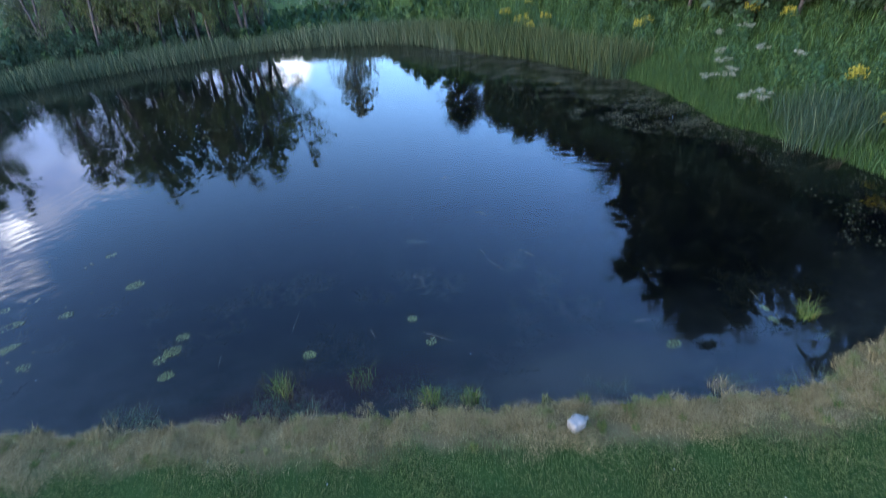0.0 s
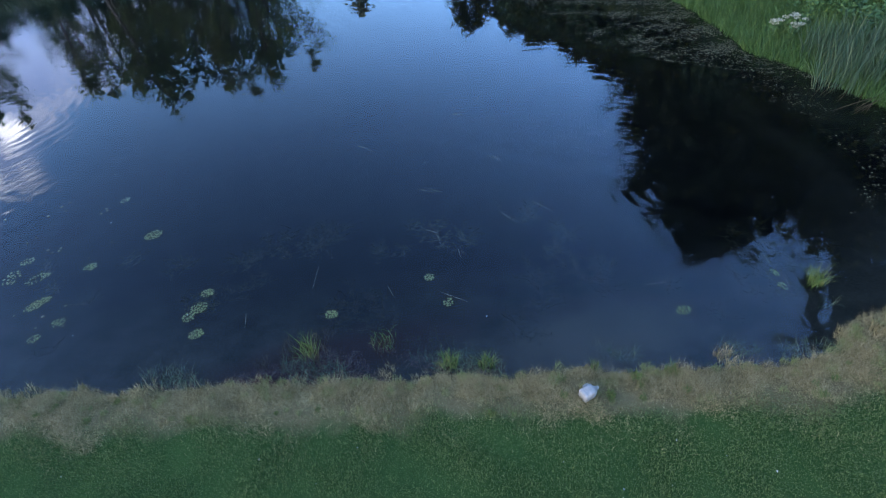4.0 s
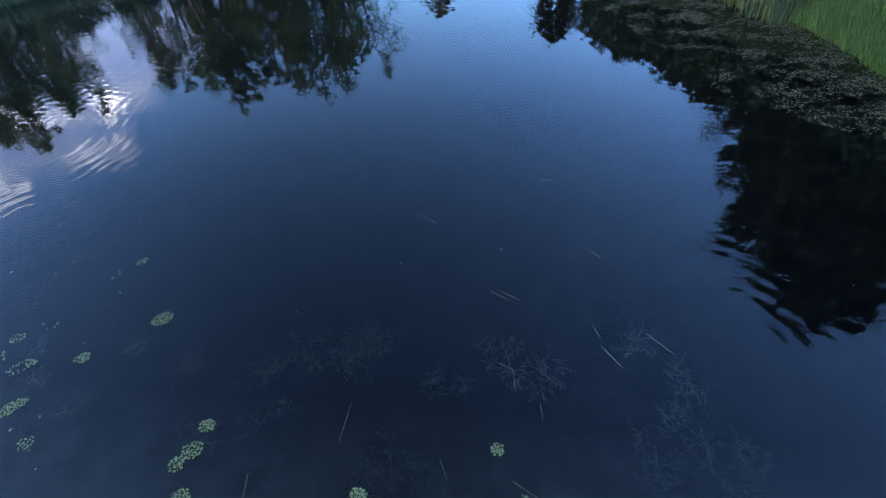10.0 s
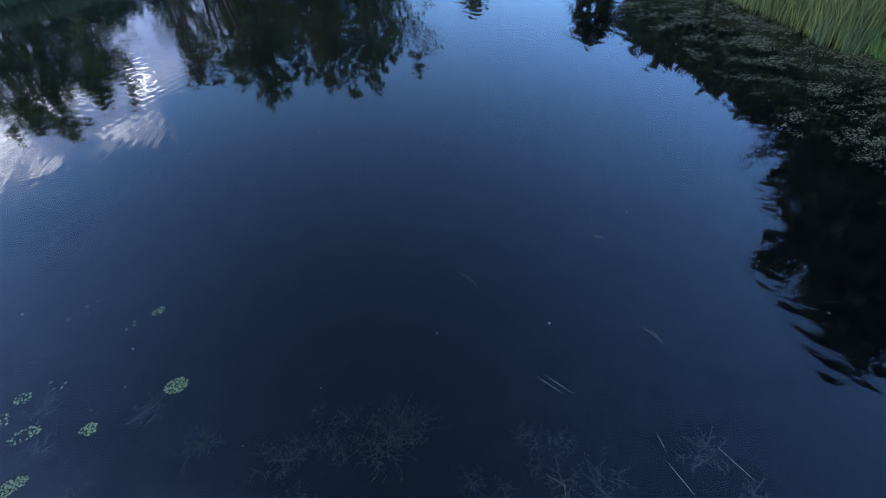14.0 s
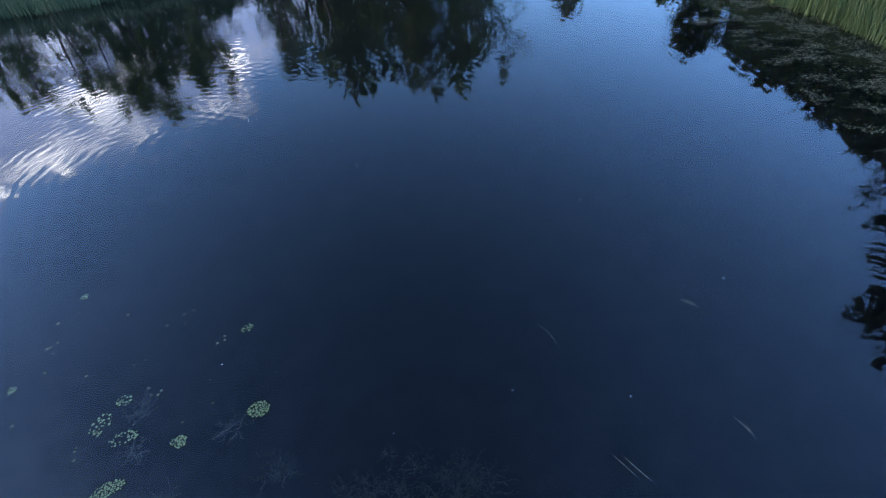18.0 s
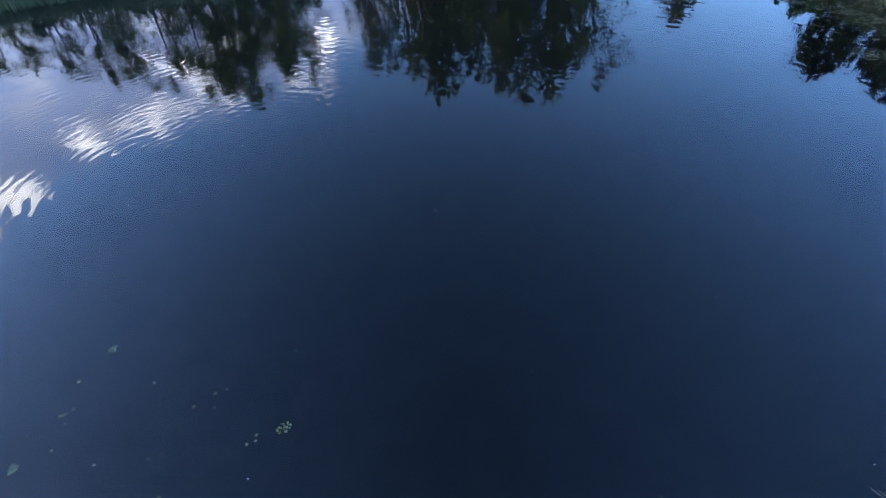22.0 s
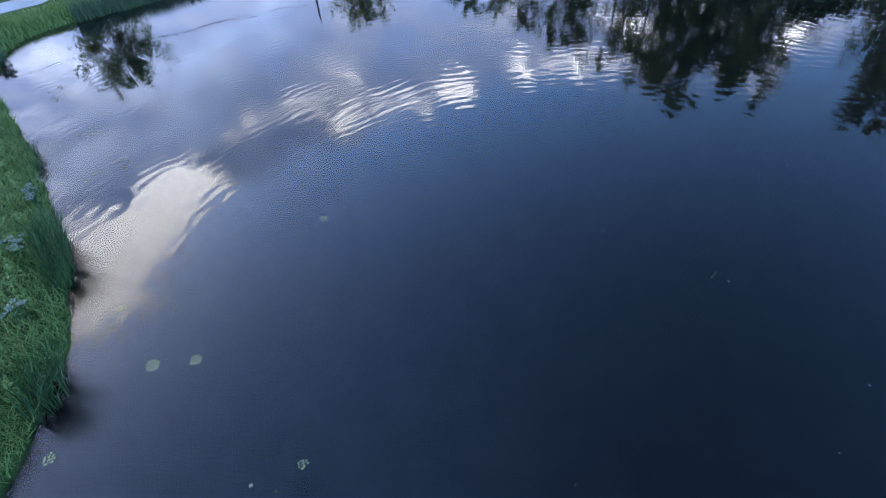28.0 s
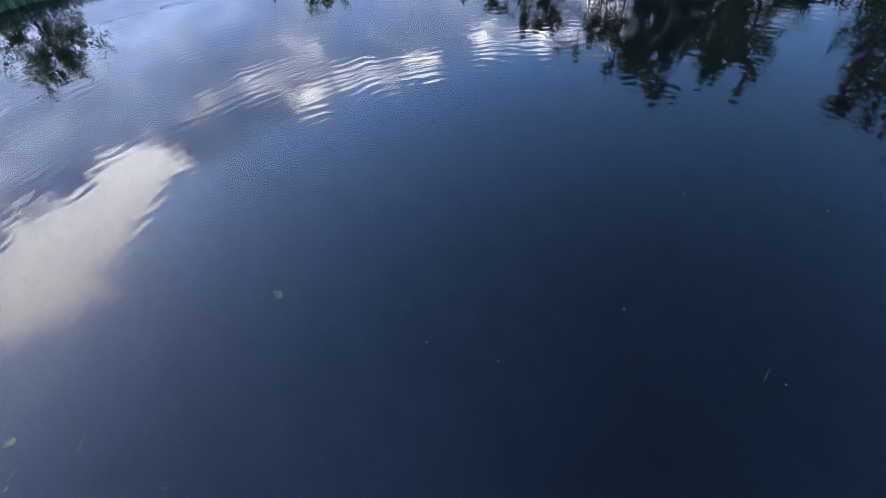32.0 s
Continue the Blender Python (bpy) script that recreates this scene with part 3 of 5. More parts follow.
def scatter(n, box, keep, rng):
    """n random places in the box (x0, x1, y0, y1) for which keep(x, y, shore distance) holds."""
    xs, ys, ss, tries = [], [], [], 0
    while sum(map(len, xs)) < n and tries < 60:
        x, y = rng.uniform(box[0], box[1], 2 * n), rng.uniform(box[2], box[3], 2 * n)
        s = on_grid(SS, x, y)
        ok = keep(x, y, s)
        xs.append(x[ok]), ys.append(y[ok]), ss.append(s[ok])
        tries += 1
    return np.concatenate(xs)[:n], np.concatenate(ys)[:n], np.concatenate(ss)[:n]


# ---- ground and water ----
def axis(lo, hi, pitch, reach):
    inner = np.arange(lo, hi + 1e-6, pitch)
    grow = pitch * np.cumsum(1.22 ** np.arange(1, 60))
    grow = grow[grow < reach]
    return np.concatenate([lo - grow[::-1], inner, hi + grow])


gx = np.concatenate([axis(-62, -12, 0.5, 2500)[:-1][:np.searchsorted(axis(-62, -12, 0.5, 2500), -12.01)], np.arange(-12, 12, 0.25), axis(12, 40, 0.5, 2500)[np.searchsorted(axis(12, 40, 0.5, 2500), 11.99):]])
gy = np.concatenate([axis(-8, 8, 0.25, 2500)[:np.searchsorted(axis(-8, 8, 0.25, 2500), 7.99)], axis(8, 66, 0.5, 2500)[np.searchsorted(axis(8, 66, 0.5, 2500), 7.99):]])
XX, YY = np.meshgrid(gx, gy)
SS = shore_distance(XX, YY)
ZZ = land_height(XX, YY, SS)


def ground_height(x, y, s=None):
    return on_grid(ZZ, x, y)


gv = np.stack([XX.ravel(), YY.ravel(), ZZ], 1)
nx, ny = len(gx), len(gy)
ii = (np.arange(ny - 1)[:, None] * nx + np.arange(nx - 1)).ravel()
gf = np.stack([ii, ii + 1, ii + nx + 1, ii + nx], 1)
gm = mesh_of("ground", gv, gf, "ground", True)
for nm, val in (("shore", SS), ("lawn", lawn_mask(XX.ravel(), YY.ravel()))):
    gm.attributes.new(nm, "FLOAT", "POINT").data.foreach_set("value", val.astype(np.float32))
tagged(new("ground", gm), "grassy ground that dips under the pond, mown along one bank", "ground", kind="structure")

wx, wy = np.arange(-52, 19, 1.0), np.arange(-5, 50, 1.0)
WX, WY = np.meshgrid(wx, wy)
wv = np.stack([WX.ravel(), WY.ravel(), np.zeros(WX.size)], 1)
ii = (np.arange(len(wy) - 1)[:, None] * len(wx) + np.arange(len(wx) - 1)).ravel()
wf = np.stack([ii, ii + 1, ii + len(wx) + 1, ii + len(wx)], 1)
tagged(new("water", mesh_of("water", wv, wf, "pond_water", True)), "calm dark blue pond water with faint ripples", "water", kind="structure")

# gravel road beyond the open end of the pond
rd = [(-46.0, -24.0), (-50.0, -10.0), (-53.2, 0.0), (-55.5, 6.0), (-60.0, 18.0), (-67.0, 34.0), (-77.0, 52.0), (-92.0, 75.0)]
rv, rf = [], []
for k, (x, y) in enumerate(rd):
    a, c = Vector(rd[max(k - 1, 0)]), Vector(rd[min(k + 1, len(rd) - 1)])
    d = (c - a).normalized()
    nrm = Vector((-d.y, d.x))
    for o_ in (-1.5, -0.5, 0.5, 1.5):
        p = Vector((x, y)) + nrm * o_
        rv.append((p.x, p.y, float(ground_height(p.x, p.y)[0]) + 0.10 - 0.03 * abs(o_)))
    if k:
        for j in range(3):
            q = (k - 1) * 4 + j
            rf.append((q, q + 1, q + 5, q + 4))
tagged(new("road", mesh_of("road", rv, rf, "gravel", True)), "pale grey gravel road across the meadow", "road", kind="structure")

# ---- trees ----
def patchy(x, y, f=0.8):
    return np.sin(x * f * 1.9 + 2 * np.sin(y * f)) + np.cos(y * f * 1.4 + 1.5 * np.sin(x * f * 1.3)) + 0.7 * np.sin(x * 3.1 + y * 2.3)



def tree_meshes(name, seed, height, spread, leaves, leaf_size, leaf_mat, bark_mat, bare=0.22, trunks=1, airy=0.5):
    """Trunk with limbs, and a crown of small leaves gathered in clumps along the limbs."""
    rng = np.random.default_rng(seed)
    wood, clumps = [], []
    for k in range(trunks):
        lean = rng.uniform(-0.10, 0.10, 2) * (1 if trunks == 1 else 2.2)
        top = height * rng.uniform(0.86, 0.97)
        pts = [(0.15 * k + lean[0] * height * u ** 1.2 + rng.normal(0, 0.02) * height * u, 0.1 * k + lean[1] * height * u ** 1.2 + rng.normal(0, 0.02) * height * u, top * u)
               for u in np.linspace(0, 1, 7)]
        r0 = height * 0.014
        wood.append(tube(pts, [r0 * (1.25 - u * 1.15) for u in np.linspace(0, 1, 7)], 7))
        P_ = np.array(pts)
        for j in range(int(15 / trunks) + 6):
            u = bare + (1 - bare) * (j + rng.uniform(0, 1)) / (int(15 / trunks) + 6)
            c0 = np.array([np.interp(u, np.linspace(0, 1, 7), P_[:, q]) for q in range(3)])
            an = rng.uniform(0, 2 * math.pi)
            prof = math.sin(math.pi * min(1.0, (u - bare) / (1 - bare) * 0.8 + 0.22)) ** 0.7
            ln = spread * prof * rng.uniform(0.65, 1.1)
            rise = rng.uniform(0.15, 0.75)
            tip = c0 + np.array([math.cos(an) * ln, math.sin(an) * ln, ln * rise])
            mid = (c0 + tip) / 2 + np.array([0, 0, ln * 0.12])
            wood.append(tube([tuple(c0), tuple(mid), tuple(tip)], [r0 * 0.42 * (1.1 - u * 0.7), r0 * 0.25, r0 * 0.07], 4))
            for w_ in np.linspace(0.35, 1.05, 5):
                clumps.append((c0 + (tip - c0) * w_ + rng.normal(0, 0.18 * ln, 3), ln * rng.uniform(0.16, 0.34)))
    cl = np.array([c for c, _ in clumps])
    rad = np.array([r for _, r in clumps])
    pick = rng.choice(len(cl), leaves, p=rad ** 2 / (rad ** 2).sum())
    g = rng.normal(size=(leaves, 3))
    g /= np.linalg.norm(g, axis=1)[:, None]
    place = cl[pick] + g * (rad[pick] * rng.uniform(0.2, 1.15, leaves) ** airy)[:, None] * np.array([1.15, 1.15, 0.85])
    lv, lf = cards(place, leaf_size * rng.uniform(0.6, 1.4, leaves), rng)
    wv_, wf_ = join(wood)
    return mesh_of(name + "_trunk", wv_, wf_, bark_mat, True), mesh_of(name + "_crown", lv, lf, leaf_mat)


def airy_tree(name, seed, height, spread, bark_mat, leaf_mat, bare=0.2, trunks=2, limbs=34, twigs=11, per=19, size=0.105):
    """Several thin stems whose limbs end in leafy twigs, with sky between them."""
    rng = np.random.default_rng(seed)
    wood, place = [], []
    for k in range(trunks):
        lean = rng.uniform(-0.08, 0.08, 2) * (1 + trunks * 0.5)
        top = height * (rng.uniform(0.84, 0.9) if k == 0 else rng.uniform(0.66, 0.88))
        off = rng.normal(0, 0.25, 2) * (k > 0)
        us = np.linspace(0, 1, 7)
        P_ = np.array([(off[0] + lean[0] * height * u ** 1.2 + rng.normal(0, 0.012) * height * u, off[1] + lean[1] * height * u ** 1.2 + rng.normal(0, 0.012) * height * u, top * u) for u in us])
        r0 = height * 0.0115
        wood.append(tube([tuple(c) for c in P_], [r0 * (1.2 - u * 1.1) for u in us], 6))
        n = limbs // trunks + 3
        for j in range(n):
            u = bare + (1 - bare) * (j + rng.uniform(0, 1)) / n
            c0 = np.array([np.interp(u, us, P_[:, c]) for c in range(3)])
            an = rng.uniform(0, 2 * math.pi)
            v = (u - bare) / (1 - bare)
            ln = spread * (0.45 + 0.75 * math.sin(math.pi * min(1, v * 0.68 + 0.2))) * (1.10 - 0.45 * v) * rng.uniform(0.5, 1.1)
            d = np.array([math.cos(an), math.sin(an), rng.uniform(0.35, 1.2)])
            d /= np.linalg.norm(d)
            tip = c0 + d * ln
            wood.append(tube([tuple(c0), tuple((c0 + tip) / 2 + [0, 0, 0.06 * ln]), tuple(tip)], [r0 * 0.4 * (1.1 - 0.7 * u), r0 * 0.22, r0 * 0.06], 4))
            for _ in range(twigs):
                w = rng.uniform(0.25, 1.0)
                s0 = c0 + (tip - c0) * w
                td = d * 0.5 + rng.normal(0, 0.6, 3) + [0, 0, rng.uniform(-0.5, 0.5)]
                td /= np.linalg.norm(td)
                tl = ln * rng.uniform(0.22, 0.5)
                e0 = s0 + td * tl
                wood.append(tube([tuple(s0), tuple(e0)], [r0 * 0.09, r0 * 0.03], 3))
                f = rng.uniform(0.1, 1.1, per)[:, None]
                place.append(s0 + (e0 - s0) * f + rng.normal(0, 0.05 + 0.06 * tl, (per, 3)) * [1, 1, 1.5])
    place = np.concatenate(place)
    lv, lf = cards(place, size * rng.uniform(0.55, 1.35, len(place)), rng)
    return mesh_of(name + "_trunk", *join(wood), bark_mat, True), mesh_of(name + "_crown", lv, lf, leaf_mat)


def fir_meshes(name, seed, height, spread):
    rng = np.random.default_rng(seed)
    wood = [tube([(0, 0, 0), (0.02, 0, height * 0.5), (0, 0, height)], [height * 0.015, height * 0.009, 0.02], 7)]
    place = []
    for j in range(150):
        u = 0.08 + 0.92 * (j / 150) ** 0.9
        ln = spread * (1 - u) ** 0.55 * rng.uniform(0.5, 1.1) + 0.12
        an = rng.uniform(0, 2 * math.pi)
        for w_ in np.linspace(0.15, 1, 12):
            for _ in range(2):
                place.append((math.cos(an) * ln * w_ + rng.normal(0, .10 * ln + .03), math.sin(an) * ln * w_ + rng.normal(0, .10 * ln + .03), u * height - ln * w_ * 0.28 + rng.normal(0, .06)))
    lv, lf = cards(np.array(place), rng.uniform(0.16, 0.36, len(place)), rng, 0.5, 2.2)
    wv_, wf_ = join(wood)
    return mesh_of(name + "_trunk", wv_, wf_, "bark_grey", True), mesh_of(name + "_crown", lv, lf, "needle")


def plant_tree(name, meshes, x, y, turn, size, label, group, sink=0.1):
    z = float(ground_height(x, y)[0]) - sink
    ob = thing(name, label, "tree", group, at=(x, y, z), turn=turn, size=size)
    part("trunk", meshes[0], ob)
    part("crown", meshes[1], ob)
    return ob


broad = [airy_tree("broad%d" % k, 20 + k, 12.0, 4.0 + 0.3 * (k % 2), "bark_grey", "dark_leaf", bare=0.10 + 0.04 * (k % 3), trunks=1 + k % 2, limbs=52, twigs=12, per=22, size=0.19) for k in range(4)]
airy = [airy_tree("airy%d" % k, 140 + k, 12.0, 2.9 - 0.2 * (k % 3), "bark_grey", "tree_leaf" if k % 3 else "pale_leaf", bare=0.14 + 0.05 * (k % 3), trunks=2 + k % 2) for k in range(6)]
birch = tree_meshes("birch", 61, 11.0, 2.4, 3600, 0.2, "pale_leaf", "bark_birch", bare=0.3, airy=0.6)
willow = [tree_meshes("willow%d" % k, 70 + k, 6.0, 2.6, 3400, 0.2, "bush_leaf", "bark_grey", bare=0.05, trunks=3, airy=0.5) for k in range(2)]
lone = airy_tree("lone", 85, 9.6, 4.3, "bark_grey", "tree_leaf", bare=0.2, trunks=2, limbs=36, twigs=11, per=24, size=0.13)
fir = fir_meshes("fir", 90, 14.0, 7.0)

# group behind the reeds, straight across the pond: x, y, height, turn, mesh
for k, (x, y, h) in enumerate([(-20.0, 50.0, 12.4), (-18.2, 52.5, 13.6), (-16.0, 49.8, 14.4), (-13.6, 52.4, 13.2), (-12.0, 50.0, 14.4), (-9.4, 52.6, 13.4), (-7.6, 50.2, 15.0), (-5.4, 52.0, 14.0),
                               (-3.4, 50.0, 13.6), (-1.6, 52.8, 14.4), (-21.8, 51.6, 10.4), (-10.4, 49.4, 9.5), (-14.6, 50.8, 12.0), (-6.4, 49.6, 11.5)]):
    plant_tree("tree", airy[k % 6], x, y, 50 * k, h / 12.0, "tall leafy tree with dark open crown behind the reeds", "trees across the pond")
plant_tree("birch_tree", birch, -9.0, 50.0, 0, 1.0, "white-barked birch behind the reed belt", "trees across the pond")
# taller group further along
for k, (x, y, h) in enumerate([(-27.8, 50.0, 11.6), (-29.4, 51.5, 13.4), (-31.2, 50.0, 13.6), (-33.4, 51.0, 12.6), (-36.6, 50.0, 16.0), (-38.4, 48.6, 14.6), (-34.8, 48.6, 14.4), (-40.6, 47.5, 12.6),
                               (-42.8, 46.0, 11.6), (-45.2, 44.2, 10.6), (-47.6, 42.0, 9.6), (-50.0, 39.5, 8.6), (-52.0, 36.5, 7.6)]):
    plant_tree("tree", airy[(k + 2) % 6], x, y, 77 * k, h / 12.0, "tall slender tree with gaps in its crown, beyond the reeds", "trees along the far bank")
# bushes under them
for k, (x, y, h) in enumerate([(-20, 48.0, 3.0), (-16.5, 48.4, 2.6), (-12.5, 49.0, 2.8), (-6, 49.6, 2.4), (-25, 45.5, 2.8), (-30, 43.5, 3.2), (-36, 41.0, 3.4), (-43, 37.5, 3.2),
                               (-50.5, 31.0, 3.0), (-54.0, 22.0, 2.4), (-54.0, 27.0, 3.6), (-22.5, 46.8, 3.4), (-18.2, 48.6, 3.6), (-14.4, 49.2, 3.2), (-10.2, 49.8, 3.4), (-27.6, 44.6, 3.6), (-33.0, 42.4, 3.4),
                               (-3.6, 50.4, 3.0), (-21.0, 51.0, 4.6), (-16.0, 52.0, 4.8), (-11.5, 52.5, 4.6), (-25.5, 49.0, 5.0)]):
    ob = plant_tree("bush", willow[k % 2], x, y, 61 * k, h / 6.0, "dense green willow bush on the far bank", "bushes on the far bank")
    tagged(ob, category="bush")
# hill on the other side
for k, (x, y, h) in enumerate([(22.5, 62, 9.6), (26.5, 52, 9.2), (28.0, 45.5, 9.0), (27.0, 39.5, 7.8), (26.0, 34.6, 8.2), (25.8, 28.6, 10.2), (25.4, 21.6, 15.4), (25.2, 18.8, 17.2), (25.2, 16.6, 16.2),
                               (25.6, 10.4, 10.2), (25.2, 6.0, 15.0), (25.6, 1.4, 16.6), (26.5, -4.0, 16.0), (29.5, 12.0, 8.4), (29.5, 19.6, 15.0), (30.0, 4.0, 15.0), (29.0, 26.0, 10.5), (23.0, 30.5, 7.0), (22.6, 20.5, 8.0), (25.5, 57.0, 8.8),
                               (22.8, 13.5, 7.0), (22.6, 7.5, 7.4), (23.0, 36.0, 6.4), (23.6, 41.5, 6.4), (23.0, 2.0, 7.0), (24.0, 47.5, 6.8)]):
    plant_tree("tree", broad[k % 4], x, y, 41 * k, h / 12.0, "dense dark tree on the grassy slope beside the pond", "trees on the slope")
for k, (x, y, h) in enumerate([(22.4, 4.0, 5.0), (22.8, 9.4, 4.8), (22.4, 15.6, 5.2), (22.8, 18.2, 5.4), (22.5, 23.4, 5.6), (22.8, 26.2, 5.4), (22.5, 29.0, 5.2), (23.2, 33.4, 5.2), (23.6, 38.6, 5.4), (24.0, 44.4, 5.6), (24.4, 50.0, 6.0), (22.5, -1.0, 5.0)]):
    ob = plant_tree("bush", willow[k % 2], x, y, 47 * k, h / 6.0, "dense dark bush under the trees on the slope", "bushes on the slope")
    tagged(ob, category="bush")
plant_tree("fir_tree", fir, 9.6, 75.0, 0, 1.04, "narrow conical fir standing alone in the far meadow", "")
plant_tree("tree", lone, -63.0, 7.0, 0, 1.0, "small round leafy tree beyond the gravel road", "trees by the road")
plant_tree("tree", lone, -56.5, 29.5, 120, 0.72, "small round leafy tree beyond the gravel road", "trees by the road")

# far woods all round, too many to count
wr = np.random.default_rng(11)
ang = wr.uniform(0, 2 * math.pi, 420)
dist = wr.uniform(112, 150, 420)
ck = []
for a, d in zip(ang, dist):
    hgt = wr.uniform(6.5, 9.5)
    for _ in range(70):
        g = wr.normal(size=3)
        g /= np.linalg.norm(g)
        u = wr.uniform(0.2, 1.05)
        ck.append((math.sin(a) * d + g[0] * hgt * 0.36 * u, math.cos(a) * d + 10 + g[1] * hgt * 0.36 * u, hgt * 0.52 + g[2] * hgt * 0.48 * u))
wv_, wf_ = cards(np.array(ck), wr.uniform(0.5, 1.1, len(ck)), wr, 0.1, 1.3)
far = thing("far_woods", "low hazy belt of woods round the meadows", "woods", kind="stuff")
part("foliage", mesh_of("far_foliage", wv_, wf_, "far_leaf"), far)
trunk_pieces = []
for a, d in zip(ang, dist):
    x, y = math.sin(a) * d, math.cos(a) * d + 10
    trunk_pieces.append(tube([(x, y, -0.2), (x + 0.1, y, 4.5)], [0.16, 0.08], 4))
tv, tf = join(trunk_pieces)
part("trunks", mesh_of("far_trunks", tv, tf, "bark_grey"), far)

# ---- pole and power line (seen mirrored in the water) ----
def pole(x, y, h, lean):
    z = float(ground_height(x, y)[0])
    ob = thing("utility_pole", "weathered wooden utility pole beside the gravel road", "pole", "power line poles", at=(x, y, z - 0.3))
    v_, f_ = tube([(0, 0, 0), (lean * 0.5, 0, h * 0.5), (lean, 0, h)], [0.15, 0.13, 0.10], 10)
    part("post", mesh_of("post", v_, f_, "pole_wood", True), ob)
    v_, f_ = tube([(lean, 0, h - 1.45), (lean + 0.22, 0, h - 1.42)], [0.03, 0.025], 6)
    part("bracket", mesh_of("bracket", v_, f_, "cable_black", True), ob)
    return ob


pole(-67.0, 27.6, 8.6, 0.25)
pole(-57.5, -30.0, 9.0, -0.1)
a, c = Vector((-66.6, 27.6, 6.75)), Vector((-57.6, -30.0, 7.6))
pts = [a.lerp(c, u) - Vector((0, 0, 1.3 * 4 * u * (1 - u))) for u in np.linspace(0, 1, 30)]
v_, f_ = tube([tuple(p) for p in pts], [0.024] * 30, 5)
tagged(new("power_line", mesh_of("power_line", v_, f_, "cable_black", True)), "black overhead cable slung between two wooden poles", "cable")

# ---- mown bank ----
lg = np.random.default_rng(3)
x, y, s = scatter(330000, (-8.5, 10.5, -6.0, 3.2), lambda x, y, s: (s > 0.52 + 0.25 * patchy(x, y, 1.7) * 0.5 + lg.uniform(-0.2, 0.35, len(x))) & (s < 4.4 + lg.uniform(-0.6, 0.5, len(x))), lg)
v_, f_ = short_blades(x, y, ground_height(x, y, s) - 0.004, lg.uniform(0.018, 0.055, len(x)) * (1 + 0.25 * patchy(x, y, 2.6)), lg.uniform(0.003, 0.0065, len(x)), lg.uniform(0.2, 1.0, len(x)), lg)
tagged(new("lawn_grass", mesh_of("lawn_grass", v_, f_, "lawn_blade")), "short mown green grass along the pond", "grass", kind="stuff")
x, y, s = scatter(150000, (-10, 11, -4.6, 4.5), lambda x, y, s: (s > 0.02) & (s < 0.70 + 0.12 * patchy(x, y, 1.7) + 0.10 * patchy(x, y, 4.1) + lg.uniform(-0.3, 0.2, len(x))), lg)
v_, f_ = short_blades(x, y, ground_height(x, y, s) - 0.005, lg.uniform(0.025, 0.085, len(x)) * (1.5 - 0.7 * np.clip(s, 0, 1)) * (1 + 0.28 * patchy(x, y, 3.4)), lg.uniform(0.003, 0.006, len(x)), lg.uniform(0.4, 1.3, len(x)), lg)
tagged(new("dry_grass", mesh_of("dry_grass", v_, f_, "dry_blade")), "dry tan grass in a band along the waterline", "grass", kind="stuff")


x, y, s = scatter(2600, (-10, 9, -3.5, 4), lambda x, y, s: (s < 0.05) & (s > -0.55) & (patchy(x, y, 1.5) > 0.5), lg)
v_, f_ = blades(x, y, ground_height(x, y, s) - 0.01, lg.uniform(0.08, 0.24, len(x)), lg.uniform(0.004, 0.008, len(x)), lg.uniform(0.4, 1.4, len(x)), lg)
tagged(new("wet_grass", mesh_of("wet_grass", v_, f_, "reed_blade")), "drowned grass blades in the shallows", "grass", kind="stuff")


def tuft_mesh(seed, n, h, r, mat, width=0.012):
    rng = np.random.default_rng(seed)
    an, rr = rng.uniform(0, 2 * math.pi, n), r * np.sqrt(rng.uniform(0, 1, n))
    x_, y_ = np.cos(an) * rr, np.sin(an) * rr
    v0, f0 = blades(x_, y_, np.zeros(n) - 0.03, rng.uniform(0.5, 1.0, n) * h, np.full(n, width) * rng.uniform(0.7, 1.3, n), rng.uniform(0.15, 0.75, n), rng)
    return mesh_of("tuft", v0, f0, mat)


tufts = [tuft_mesh(5, 90, 0.34, 0.13, "tuft_blade"), tuft_mesh(6, 70, 0.26, 0.12, "tuft_blade"), tuft_mesh(7, 80, 0.24, 0.16, "dry_blade", 0.008), tuft_mesh(8, 70, 0.28, 0.15, "edge_blade", 0.008)]
spots = [(0.70, -0.55, 0, 1.15), (1.30, -0.80, 0, 1.1), (7.7, -2.55, 2, 1.2), (5.1, -2.05, 2, 1.1), (3.0, -1.5, 1, 0.8), (-0.4, -0.35, 2, 0.9), (-2.6, 0.2, 2, 1.0), (-4.6, 0.75, 2, 1.2),
         (-5.8, 1.15, 2, 1.1), (4.1, -2.0, 1, 0.9), (3.5, -1.9, 1, 0.8), (2.0, -1.3, 2, 0.8), (-1.4, -0.2, 2, 0.8), (-3.6, 0.4, 2, 0.9), (6.4, -2.7, 2, 0.9), (-6.8, 1.55, 2, 1.0), (8.4, -2.8, 1, 1.0)]
x, y, s = scatter(6000, (-10, 11, -4.6, 4.5), lambda x, y, s: (s > 0.7) & (s < 1.0 + 0.2 * patchy(x, y, 3.1) + lg.uniform(-0.3, 0.5, len(x))), lg)
v_, f_ = short_blades(x, y, ground_height(x, y, s) - 0.005, lg.uniform(0.03, 0.07, len(x)), lg.uniform(0.004, 0.007, len(x)), lg.uniform(0.5, 1.4, len(x)), lg)
tagged(new("mixed_grass", mesh_of("mixed_grass", v_, f_, "dry_blade")), "tan blades mixed into the edge of the mown grass", "grass", kind="stuff")
tx, ty, _ = scatter(190, (-8.5, 9.5, -4.0, 3.0), lambda x, y, s: (s > -0.06) & (s < 0.3), lg)
